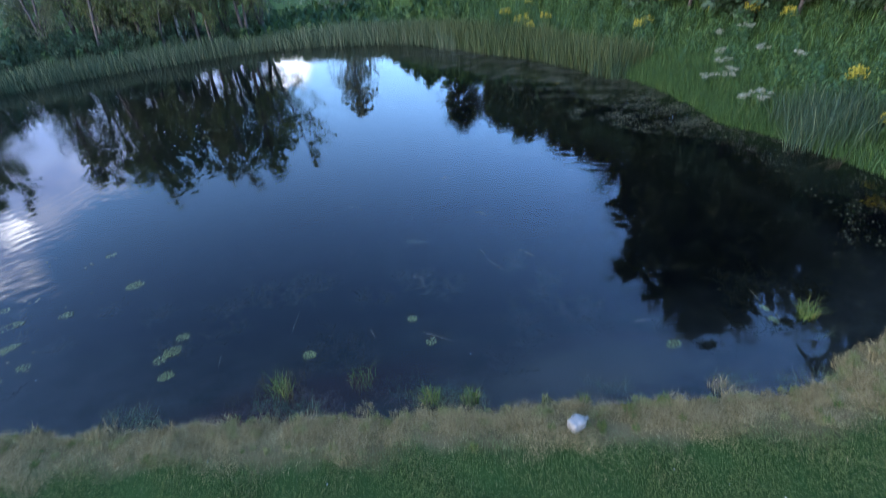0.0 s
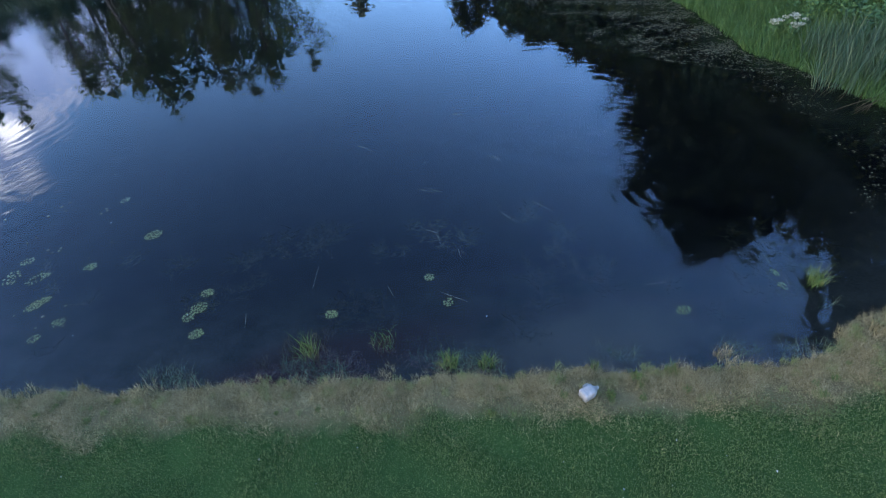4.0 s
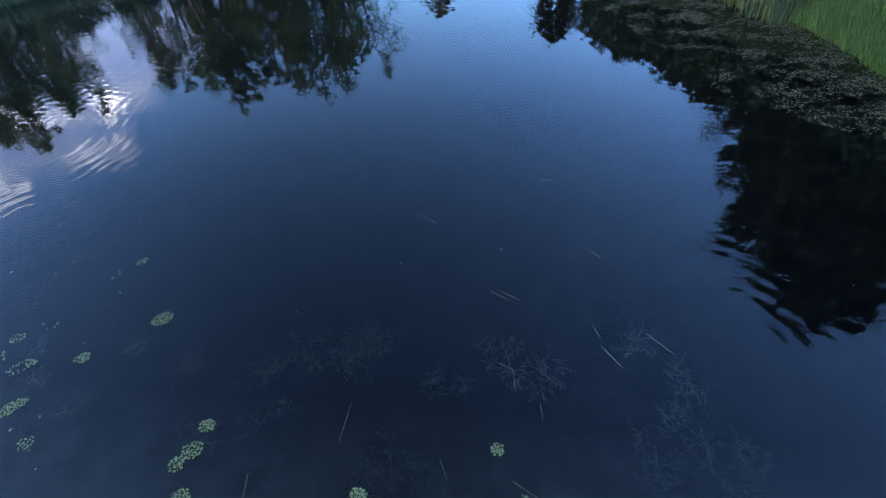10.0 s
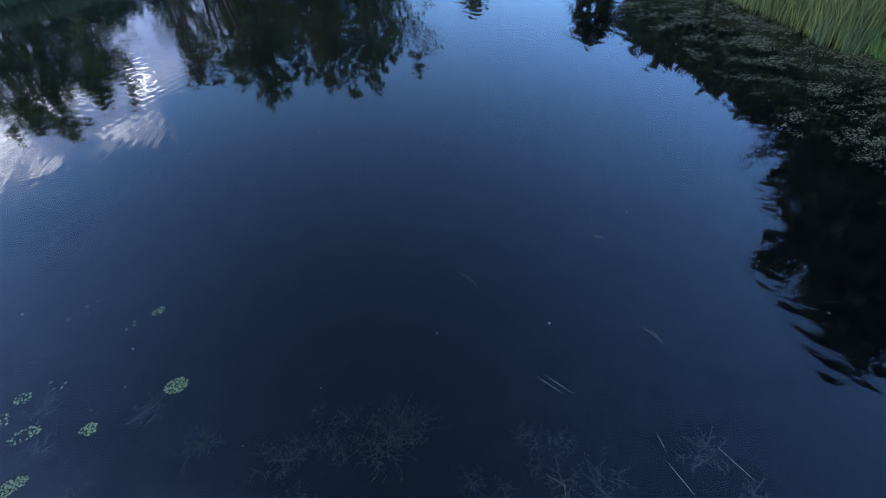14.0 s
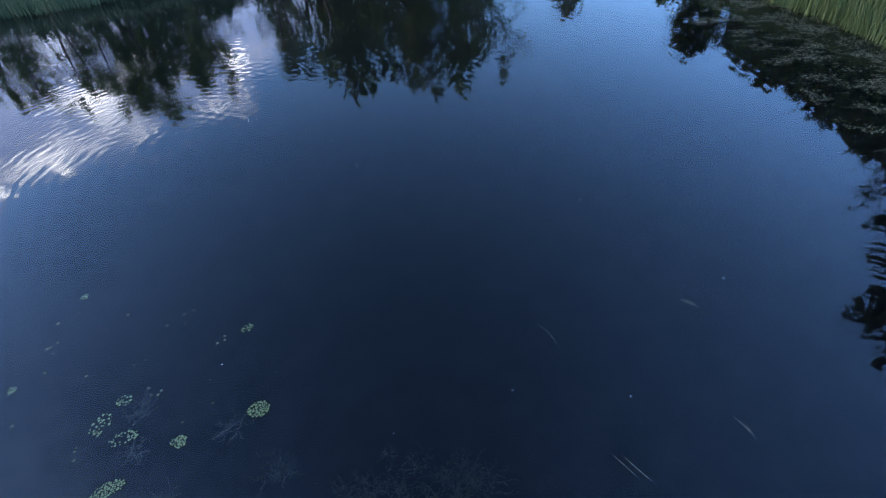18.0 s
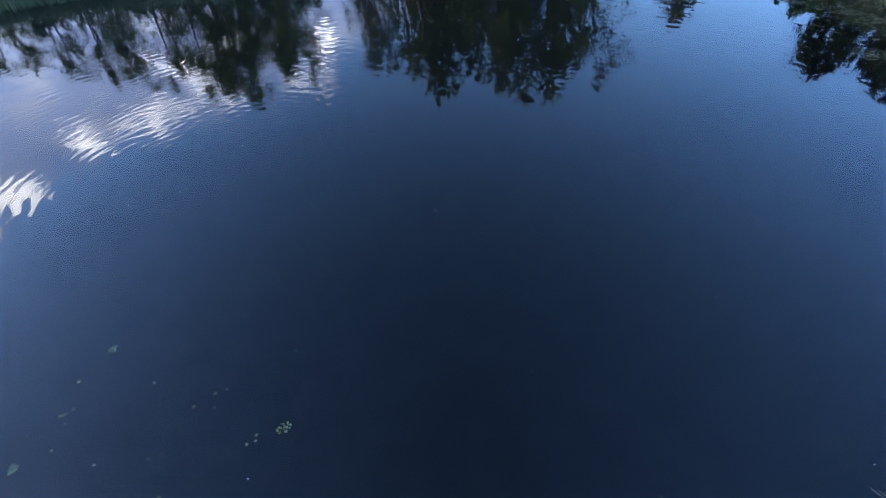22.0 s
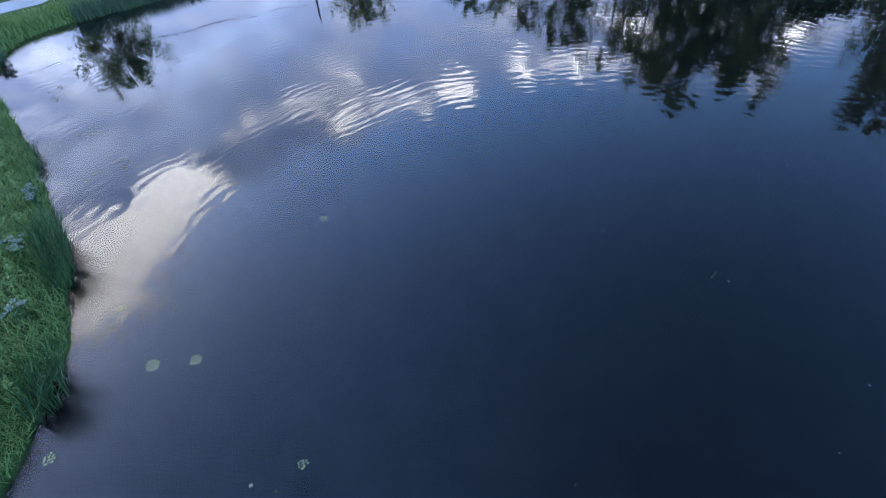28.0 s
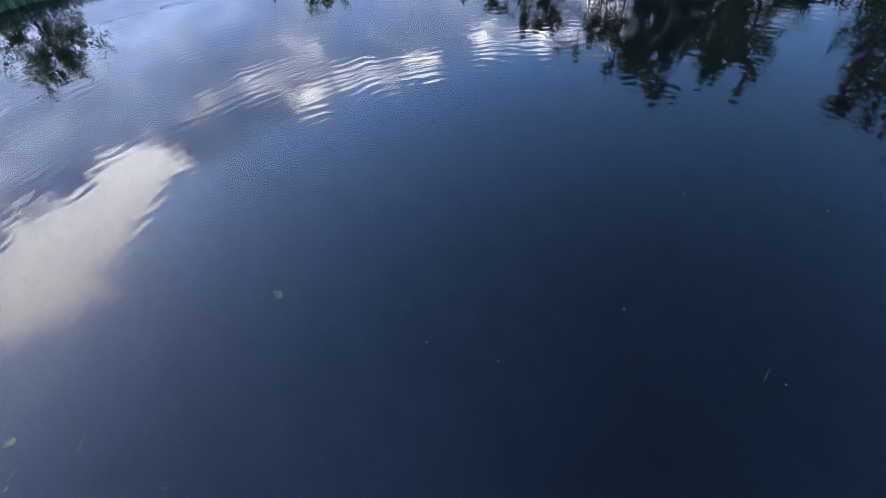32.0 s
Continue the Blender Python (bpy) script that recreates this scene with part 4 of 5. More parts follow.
spots += [(float(a), float(c), 2 if k % 2 else 3, float(lg.uniform(0.35, 0.75))) for k, (a, c) in enumerate(zip(tx, ty))]
tx, ty, _ = scatter(120, (-8.5, 9.5, -4.0, 3.0), lambda x, y, s: (s > 0.05) & (s < 0.8), lg)
spots += [(float(a), float(c), (2, 3, 1, 3)[k % 4], float(lg.uniform(0.3, 0.62))) for k, (a, c) in enumerate(zip(tx, ty))]
for k, (x, y, w_, sz) in enumerate(spots):
    ob = new("grass_tuft", tufts[w_])
    ob.matrix_basis = pose(x, y, float(ground_height(x, y)[0]), 0, 0, 63 * k) @ Matrix.Scale(sz, 4)
    tagged(ob, ("bright green" if w_ < 2 else "straw-coloured" if w_ == 2 else "olive-green") + " grass tuft at the water's edge", "grass tuft", "grass tufts on the bank")

# white plastic jug, lying on its side
def rounded_loop(w_, d_, r_, n_=4):
    res = []
    for cx_, cy_, a0 in ((w_ - r_, d_ - r_, 0), (-w_ + r_, d_ - r_, 90), (-w_ + r_, -d_ + r_, 180), (w_ - r_, -d_ + r_, 270)):
        for k_ in range(n_ + 1):
            an_ = radians(a0 + 90 * k_ / n_)
            res.append((cx_ + r_ * math.cos(an_), cy_ + r_ * math.sin(an_)))
    return res


def jug_body():
    """Loops from the base to the mouth, along x."""
    v0, f0 = [], []
    prof = [(0.0, 0.070, 0.030), (0.006, 0.078, 0.035), (0.05, 0.080, 0.035), (0.06, 0.077, 0.035), (0.07, 0.080, 0.035), (0.16, 0.080, 0.036), (0.19, 0.072, 0.040), (0.225, 0.045, 0.035), (0.25, 0.024, 0.023), (0.27, 0.021, 0.0205)]
    for x_, h_, r_ in prof:
        for y_, z_ in rounded_loop(h_, h_, min(r_, h_ * 0.98)):
            dent = 0.008 * noise.noise((x_ * 14, y_ * 14, z_ * 14))
            v0.append((x_ + dent, y_ * (1 + dent * 4), z_ * (1 + dent * 4)))
    n_ = 20
    for k_ in range(len(prof) - 1):
        for j_ in range(n_):
            f0.append((k_ * n_ + j_, k_ * n_ + (j_ + 1) % n_, (k_ + 1) * n_ + (j_ + 1) % n_, (k_ + 1) * n_ + j_))
    f0.append(tuple(range(n_))[::-1])
    f0.append(tuple(range((len(prof) - 1) * n_, len(prof) * n_)))
    return mesh_of("jug_body", v0, f0, "bag_plastic", True)


JX, JY = 2.44, -2.03
jug = thing("plastic_jug", "empty white plastic jug lying on the dry grass", "jug", at=(JX, JY, float(ground_height(JX, JY)[0]) + 0.085), turn=12.5, size=1.15)
part("body", jug_body(), jug)
v_, f_ = tube([(0.262, 0, 0), (0.268, 0, 0), (0.285, 0, 0), (0.288, 0, 0)], [0.022, 0.0245, 0.0245, 0.021], 14)
part("cap", mesh_of("cap", v_, f_, "bag_plastic", True), jug)
v_, f_ = tube([(0.10, 0.074, 0.03), (0.11, 0.105, 0.03), (0.17, 0.105, 0.03), (0.215, 0.07, 0.02), (0.22, 0.04, 0.01)], [0.012, 0.013, 0.013, 0.012, 0.011], 8)
part("handle", mesh_of("jug_handle", v_, f_, "bag_plastic", True), jug)

# ---- reeds, cattails, banks ----
rg = np.random.default_rng(9)


def stand(name, label, n, box, keep, h, w_, lean, mat, category="reeds"):
    x, y, s = scatter(n, box, keep, rg)
    z = np.maximum(ground_height(x, y, s), -0.12) - 0.05
    hh = rg.uniform(h[0], h[1], len(x)) * (1 + 0.18 * rolling(x * 1.7, y * 1.7))
    v0, f0 = blades(x, y, z, hh, rg.uniform(w_[0], w_[1], len(x)), rg.uniform(lean[0], lean[1], len(x)), rg)
    return tagged(new(name, mesh_of(name, v0, f0, mat)), label, category, kind="stuff")


stand("reed_belt", "tall tan-green cattail reeds along the far bank", 21000, (-44, 12, 27, 48), lambda x, y, s: (s > -1.0) & (s < 2.4) & (y > 28), (0.8, 1.75), (0.022, 0.045), (0.05, 0.32), "reed_blade")
stand("reed_belt", "tan-green reeds along the foot of the slope", 12000, (8, 19, 17, 40), lambda x, y, s: (s > -0.7) & (s < 1.8) & (x > 8), (1.0, 1.8), (0.015, 0.035), (0.05, 0.35), "slope_reed")
stand("bank_grass", "bright green tall grass at the foot of the slope", 27000, (12.5, 20, 4, 19), lambda x, y, s: (s > -0.08) & (s < 3.0), (0.3, 0.8), (0.007, 0.015), (0.2, 0.7), "bank_blade", "grass")
stand("bank_grass", "bright green tall grass at the foot of the slope", 13000, (9, 19, -6, 5), lambda x, y, s: (s > -0.1) & (s < 3.5), (0.3, 0.8), (0.009, 0.019), (0.2, 0.8), "bank_blade", "grass")
stand("meadow_grass", "rough green meadow grass on the slope", 26000, (13, 34, -4, 48), lambda x, y, s: (s > 1.2) & (s < 21), (0.3, 0.75), (0.02, 0.05), (0.2, 0.8), "bank_blade", "grass")
stand("meadow_grass", "rough green meadow grass behind the reeds", 12000, (-12, 40, 38, 90), lambda x, y, s: (s > 1.5), (0.35, 0.8), (0.05, 0.11), (0.2, 0.8), "bank_blade", "grass")
stand("bank_grass", "lush green tall grass on the overgrown bank", 38000, (-44, -11, -4, 8), lambda x, y, s: (s > 0.05) & (s < 5.5 + rg.uniform(-2, 0.5, len(x))) & (y < 7.5) & (x < -11.2 - 1.5 * rg.uniform(0, 1, len(x)) ** 2), (0.25, 0.6), (0.012, 0.026), (0.3, 1.0), "left_blade", "grass")
stand("bank_grass", "green tall grass round the open end of the pond", 14000, (-57, -40, -6, 34), lambda x, y, s: (s > -0.2) & (s < 4.0) & (x < -41), (0.2, 0.5), (0.03, 0.06), (0.1, 0.6), "left_blade", "grass")
stand("reed_belt", "green reeds round the open end of the pond", 5200, (-50, -38, 6, 34), lambda x, y, s: (s > -0.4) & (s < 0.9), (0.6, 1.2), (0.03, 0.05), (0.05, 0.3), "reed_blade")


def cattail_clump(seed, n, h, r, mat="cattail_blade", face=None):
    rng = np.random.default_rng(seed)
    an, rr = rng.uniform(0, 2 * math.pi, n), r * np.sqrt(rng.uniform(0, 1, n))
    x_, y_ = np.cos(an) * rr, np.sin(an) * rr * 0.8
    v0, f0 = blades(x_, y_, np.full(n, -0.15), rng.uniform(0.65, 1.0, n) * h, rng.uniform(0.014, 0.026, n), rng.uniform(0.08, 0.55, n) * (1 if face is None else 1.5), rng, face)
    return mesh_of("cattail_leaves", v0, f0, mat)


cats = [cattail_clump(k, 110, 1.75, 0.55) for k in (1, 2, 3)]
dark_cats = [cattail_clump(k, 80, 1.6, 0.45, "dark_cattail", (0.3, 0.8)) for k in (4, 5)]
for k, (x, y, sz) in enumerate([(14.7, 5.2, 1.0), (15.3, 5.9, 1.1), (15.0, 4.5, 1.0), (15.8, 5.2, 1.1), (16.1, 6.2, 1.05), (15.6, 6.8, 0.9), (16.7, 5.5, 1.1), (15.6, 4.2, 0.95), (16.5, 4.6, 1.0), (15.3, 18.0, 0.9), (15.7, 16.8, 0.85),
                                (-20.9, 4.9, 1.0), (-20.2, 5.0, 1.05), (-19.5, 5.1, 0.95), (-21.6, 4.85, 0.75), (-18.9, 5.15, 0.7), (-15.6, 4.9, 0.85), (-15.1, 4.9, 1.0), (-14.8, 4.8, 0.85), (-26.5, 4.4, 0.5), (-28.0, 4.2, 0.5)]):
    ob = thing("cattail_clump", "clump of blue-green cattail leaves in the shallows" if x > 0 else "clump of dark green cattail leaves leaning over the water", "cattail", "cattail clumps", at=(x, y, max(float(ground_height(x, y)[0]), -0.1)), turn=70 * k if x > 0 else 12 * (k % 5) - 24, size=sz)
    part("leaves", cats[k % 3] if x > 0 else dark_cats[k % 2], ob)


def herb_mesh(seed, h, leaves, size, mat="herb_leaf"):
    rng = np.random.default_rng(seed)
    place = []
    for j in range(leaves):
        u = rng.uniform(0.1, 1)
        an, rr = rng.uniform(0, 2 * math.pi), h * 0.34 * math.sqrt(rng.uniform(0, 1)) * (1.1 - 0.5 * u)
        place.append((math.cos(an) * rr, math.sin(an) * rr, h * u))
    return cards(np.array(place), size * rng.uniform(0.6, 1.3, leaves), rng, 0.25, 2.2)


# leafy weeds on the slope and the banks, too many to count
def herbs(name, label, n, box, keep, h, leaves, size, mat):
    x, y, s = scatter(n, box, keep, rg)
    z = ground_height(x, y, s)
    protos = [herb_mesh(200 + k, 1.0, leaves, size) for k in range(5)]
    vs, fs, base = [], [], 0
    for k in range(len(x)):
        pv, pf = protos[k % 5]
        hh = rg.uniform(h[0], h[1]) * (1 + 0.25 * float(rolling(x[k] * 1.3, y[k] * 1.3)))
        an = rg.uniform(0, 2 * math.pi)
        cs, sn = math.cos(an) * hh, math.sin(an) * hh
        q = np.stack([pv[:, 0] * cs - pv[:, 1] * sn + x[k], pv[:, 0] * sn + pv[:, 1] * cs + y[k], pv[:, 2] * hh + z[k]], 1)
        vs.append(q)
        fs.append(pf + base)
        base += len(pv)
    return tagged(new(name, mesh_of(name, np.concatenate(vs), np.concatenate(fs), mat)), label, "weeds", kind="stuff")


herbs("slope_weeds", "waist-high leafy weeds covering the slope", 1700, (14, 33, -3, 46), lambda x, y, s: (s > 1.8) & (s < 18), (0.4, 1.15), 120, 0.062, "herb_leaf")
herbs("bank_weeds", "leafy weeds on the overgrown bank", 700, (-44, -12, -4, 7), lambda x, y, s: (s > 0.5) & (s < 5.5), (0.3, 0.65), 100, 0.07, "left_blade")
herbs("far_weeds", "leafy weeds behind the reed belt", 900, (-50, 30, 38, 75), lambda x, y, s: (s > 2.0) & (s < 30), (0.8, 1.7), 45, 0.2, "herb_leaf")


def head_mesh(name, seed, mat, plume):
    """One flower head round its own stalk's tip."""
    rng = np.random.default_rng(seed)
    dots = []
    for _ in range(34):
        if plume:
            u = rng.uniform(0, 1)
            dots.append((rng.normal(0, 0.035 + 0.05 * u), rng.normal(0, 0.035 + 0.05 * u), 0.06 - 0.3 * u))
        else:
            a2, r2 = rng.uniform(0, 2 * math.pi), 0.13 * math.sqrt(rng.uniform(0, 1))
            dots.append((math.cos(a2) * r2, math.sin(a2) * r2, rng.normal(0, 0.015)))
    return mesh_of(name, *cards(np.array(dots), rng.uniform(0.04, 0.075, len(dots)), rng, 0, 1.2), mat)


def bloom_plant(name, seed, h):
    rng = np.random.default_rng(seed)
    stems, tops, leaves = [], [], []
    for j in range(7):
        an, rr = rng.uniform(0, 2 * math.pi), rng.uniform(0.05, 0.3)
        top = (math.cos(an) * rr * 1.5, math.sin(an) * rr * 1.5, h * rng.uniform(0.8, 1.0))
        stems.append(tube([(math.cos(an) * rr * 0.2, math.sin(an) * rr * 0.2, -0.03), (math.cos(an) * rr, math.sin(an) * rr, h * 0.5), top], [0.008, 0.006, 0.004], 4))
        tops.append(top)
        for _ in range(16):
            u = rng.uniform(0.1, 0.85)
            leaves.append((math.cos(an) * rr * (0.4 + u) + rng.normal(0, .06), math.sin(an) * rr * (0.4 + u) + rng.normal(0, .06), h * u))
    lv, lf = cards(np.array(leaves), rng.uniform(0.05, 0.09, len(leaves)), rng, 0.3, 2.6)
    return mesh_of(name + "_stems", *join(stems), "herb_leaf"), tops, mesh_of(name + "_leaves", lv, lf, "herb_leaf")


gold = [bloom_plant("gold%d" % k, 300 + k, 1.05) for k in range(3)]
lace = [bloom_plant("lace%d" % k, 320 + k, 1.0) for k in range(2)]
gold_heads = [head_mesh("gold_head", 340 + k, "yellow_bloom", True) for k in range(3)]
lace_heads = [head_mesh("lace_head", 350 + k, "white_bloom", False) for k in range(3)]


def bloom(plant, heads, name, label, category, group, x, y, turn, size):
    ob = thing(name, label, category, group, at=(x, y, float(ground_height(x, y)[0])), turn=turn, size=size)
    part("stems", plant[0], ob)
    part("leaves", plant[2], ob)
    for k, top in enumerate(plant[1]):
        tagged(part("flower_head", heads[k % 3], ob), kind="stuff").matrix_basis = pose(*top, 0, 0, 50 * k)


gr = np.random.default_rng(31)
gold_spots = [(15.6, 3.0), (16.1, 2.6), (16.9, 3.4), (16.2, 3.9), (17.6, 3.0), (18.4, 5.2), (17.9, 6.4), (19.5, 6.0), (20.3, 4.2), (21.0, 6.8)]
gx_, gy_, _ = scatter(46, (16, 30, 2, 36), lambda x, y, s: (s > 2.2) & (s < 15) & (rolling(x * 0.6, y * 0.6) > -0.1), gr)
gold_spots += list(zip(gx_, gy_))
for k, (x, y) in enumerate(gold_spots):
    bloom(gold[k % 3], gold_heads, "goldenrod", "goldenrod plant with yellow flower plumes in the meadow", "flower", "goldenrod plants", float(x), float(y), 47 * k, float(gr.uniform(0.8, 1.2)))
for k, (x, y) in enumerate([(16.8, 10.9), (17.3, 11.3), (16.4, 11.6), (15.45, 8.0), (15.9, 8.3), (15.2, 8.5), (17.9, 12.4), (18.6, 13.2), (19.3, 11.8), (20.2, 15.0), (20.9, 14.4), (19.0, 9.6),
                            (-24.0, 4.5), (-23.4, 4.7), (-20.6, 4.4), (-20.3, 4.5), (-17.6, 4.5)]):
    bloom(lace[k % 2], lace_heads, "white_wildflower", "wild plant with flat white flower heads", "flower", "white wildflowers", x, y, 33 * k, 0.8 if x > 0 else 0.6)
plant_tree("bush", willow[0], -41.8, 2.2, 20, 0.17, "low dark bush hanging over the water", "bushes on the far bank")["category"] = "bush"

# ---- on and under the water ----
pr = np.random.default_rng(55)


def leaf_disc(r, notch=0.25, sides=9):
    """A floating leaf: a thin disc with a notch and slightly raised rim."""
    v0, f0 = [(0, 0, 0.002)], []
    for j in range(sides + 1):
        an = notch + (2 * math.pi - 2 * notch) * j / sides
        v0.append((math.cos(an) * r, math.sin(an) * r, 0.005 + 0.004 * math.sin(3 * an)))
    for j in range(1, sides + 1):
        f0.append((0, j, j + 1))
    low = len(v0)
    v0 += [(x, y, z - 0.004) for x, y, z in v0]
    f0 += [tuple(i + low for i in q[::-1]) for q in f0[:]]
    return v0, f0


disc = [mesh_of("pad", *leaf_disc(1.0, 0.2 + 0.1 * k, 8 + k), "pad_leaf", True) for k in range(3)]


def pad_patch(x, y, rx, ry, turn, n, label="cluster of small round floating leaves"):
    ob = thing("lily_patch", label, "water plant", "floating leaf clusters", at=(x, y, 0.006), turn=turn)
    placed = []
    n = int(n * 1.7)
    for k in range(n * 14):
        an, rr = pr.uniform(0, 2 * math.pi), math.sqrt(pr.uniform(0, 1))
        px, py = math.cos(an) * rr * rx, math.sin(an) * rr * ry
        r = pr.uniform(0.011, 0.033)
        if all((px - a) ** 2 + (py - b0) ** 2 > (0.95 * (r + c0)) ** 2 for a, b0, c0 in placed):
            placed.append((px, py, r))
            leaf = part("leaf", disc[k % 3], ob)
            leaf.matrix_basis = pose(px, py, pr.uniform(0, 0.004), pr.uniform(-6, 6), pr.uniform(-6, 6), pr.uniform(0, 360)) @ Matrix.Scale(r, 4)
        if len(placed) >= n:
            break


pad_patch(-5.11, 5.82, 0.21, 0.19, 0, 34)
pad_patch(-3.66, 3.07, 0.14, 0.11, 0, 24)
pad_patch(-3.81, 2.66, 0.17, 0.15, 0, 32)
pad_patch(-4.01, 2.46, 0.13, 0.12, 0, 22)
pad_patch(-3.83, 1.91, 0.15, 0.12, 0, 26)
pad_patch(-6.45, 5.1, 0.15, 0.12, 0, 22)
pad_patch(-7.34, 4.17, 0.28, 0.14, 30, 40)
pad_patch(-6.71, 3.36, 0.14, 0.14, 0, 12)
pad_patch(-7.1, 3.03, 0.12, 0.12, 0, 12)
pad_patch(-6.12, 7.88, 0.13, 0.13, 0, 10)
pad_patch(-8.05, 5.95, 0.16, 0.13, 0, 10)
pad_patch(-7.6, 5.14, 0.27, 0.16, 20, 16)
pad_patch(0.94, 1.72, 0.1, 0.1, 0, 18)
pad_patch(5.13, -0.92, 0.14, 0.11, 0, 28)
pad_patch(7.3, -0.72, 0.06, 0.1, 0, 8)
pad_patch(7.17, -1.06, 0.06, 0.1, 0, 8)
pad_patch(1.11, 0.89, 0.1, 0.1, 0, 8)
pad_patch(-1.18, 1.44, 0.13, 0.11, 0, 24)
pad_patch(-8.23, 5.41, 0.21, 0.25, 0, 16)
pad_patch(-10.76, 6.17, 0.09, 0.1, 0, 8)
pad_patch(-10.82, 8.92, 0.09, 0.1, 0, 8)
pad_patch(-14.74, 6.87, 0.16, 0.14, 0, 18)
pad_patch(-14.35, 7.7, 0.13, 0.12, 0, 18)
pad_patch(-17.05, 6.41, 0.1, 0.1, 0, 8)
pad_patch(-17.48, 11.78, 0.17, 0.1, 0, 8)
pad_patch(-13.54, 4.9, 0.13, 0.1, 0, 10)

# the wide mat of floating leaves under the slope
def mat_of_leaves(name, label, n, box, keep, size):
    x, y, s = scatter(n, box, keep, pr)
    vs, fs, base = [], [], 0
    protos = [leaf_disc(1.0, 0.2, 6), leaf_disc(1.0, 0.35, 5)]
    for k in range(len(x)):
        v0, f0 = protos[k % 2]
        v0 = np.array(v0[:len(v0) // 2])
        f0 = np.array(f0[:len(f0) // 2])
        r, an = pr.uniform(size[0], size[1]), pr.uniform(0, 2 * math.pi)
        q = np.stack([(v0[:, 0] * math.cos(an) - v0[:, 1] * math.sin(an)) * r + x[k], (v0[:, 0] * math.sin(an) + v0[:, 1] * math.cos(an)) * r * 0.9 + y[k],
                      v0[:, 2] * 0.5 + pr.uniform(0.004, 0.012) + v0[:, 0] * pr.uniform(-0.006, 0.006)], 1)
        vs.append(q)
        fs.append(f0 + base)
        base += len(q)
    tagged(new(name, mesh_of(name, np.concatenate(vs), np.concatenate(fs), "mat_leaf")), label, "water plant", kind="stuff")


def speckle(x, y, f):
    """Uneven density between 0 and 1, at two sizes."""
    return np.array([0.5 + 0.75 * noise.noise((a * f, c * f * 1.3, 3.0)) + 0.5 * noise.noise((a * f * 3.7, c * f * 4.5, 9.0)) for a, c in zip(x, y)])


mat_of_leaves("leaf_mat", "broken mat of small floating leaves below the slope", 21000, (7.5, 17, 5, 34),
              lambda x, y, s: (s < -0.1) & (s > -5.5 * step(4, 14, y)) & (speckle(x, y, 0.8) > 0.12 + 0.09 * np.maximum(-s, 0) + pr.uniform(0, 0.7, len(x))), (0.012, 0.032))
mat_of_leaves("leaf_mat", "thin scatter of floating leaves by the cattails", 500, (10, 15, 0, 7), lambda x, y, s: (s < -0.1) & (s > -2.4) & (speckle(x, y, 0.8) > 0.45 + pr.uniform(0, 0.4, len(x))), (0.012, 0.03))
mat_of_leaves("leaf_mat", "small floating leaves off the overgrown bank", 160, (-36, -13, 3, 9), lambda x, y, s: (s < -0.8) & (s > -2.8) & (speckle(x, y, 0.7) > 0.75 + pr.uniform(0, 0.4, len(x))), (0.02, 0.05))
mat_of_leaves("leaf_mat", "thin scatter of floating leaves in the open water", 45, (-11, -6, 3, 8.5), lambda x, y, s: (s < -0.6) & (speckle(x, y, 1.0) > 0.65 + pr.uniform(0, 0.4, len(x))), (0.02, 0.045))


# weeds standing under the surface
def weed_mesh(seed, r, n):
    """Branching stems with short side twigs and rotting leaflets."""
    rng = np.random.default_rng(seed)
    pieces, leaflets = [], []
    roots = rng.normal(0, 0.3, (4, 2)) * r
    for j in range(n):
        p = np.array([*(roots[j % 4] + rng.normal(0, 0.06, 2) * r), rng.uniform(-0.3, -0.12)])
        an, ln, pts = rng.uniform(0, 2 * math.pi), r * rng.uniform(0.3, 0.95), []
        for q in range(5):
            pts.append(tuple(p))
            an += rng.normal(0, 0.28)
            p = p + np.array([math.cos(an) * ln / 4, math.sin(an) * ln / 4, rng.uniform(0.0, 0.05)])
            p[2] = min(p[2], -0.008)
            if q:
                side = an + rng.choice((-1, 1)) * rng.uniform(0.5, 1.2)
                e0 = np.array(pts[-1]) + np.array([math.cos(side), math.sin(side), 0.1]) * ln * rng.uniform(0.12, 0.32)
                e0[2] = min(e0[2], -0.008)
                pieces.append(tube([pts[-1], tuple(e0)], [0.0035, 0.0015], 3))
                leaflets += [np.array(pts[-1]) + (e0 - np.array(pts[-1])) * u for u in rng.uniform(0.2, 1.1, 3)]
        pieces.append(tube(pts, [0.0055, 0.005, 0.0045, 0.0035, 0.002], 3))
    lf = np.array(leaflets)
    lf[:, 2] = np.minimum(lf[:, 2], -0.02)
    pieces.append(cards(lf, rng.uniform(0.008, 0.022, len(lf)), rng, 0.0, 2.0))
    return mesh_of("weed", *join(pieces), "weed_stem")


weeds = [weed_mesh(k, 0.5, 20) for k in range(6)]
wx_, wy_, ws_ = scatter(95, (-8, 9, -2, 6), lambda x, y, s: (s < -0.5) & (s > -5.2) & (patchy(x, y, 0.9) > 0.1), pr)
weed_spots = [(-1.35, 4.2, 1.5), (-1.0, 4.6, 1.2), (-1.7, 4.5, 1.2), (-2.95, 4.1, 0.8), (1.75, 3.1, 1.2), (2.2, 3.3, 1.1)]
weed_spots += [(float(a), float(c), float(pr.uniform(0.4, 0.95))) for a, c in zip(wx_, wy_)]
for k, (x, y, sz) in enumerate(weed_spots):
    z = float(ground_height(x, y)[0])
    ob = new("pond_weed", weeds[k % 6])
    ob.matrix_basis = pose(x, y, min(0.0, z + 0.33) - 0.01, 0, 0, 77 * k) @ Matrix.Diagonal((sz, sz, 1, 1))
    tagged(ob, "brown branching weed just under the surface", "water plant", "submerged weeds")

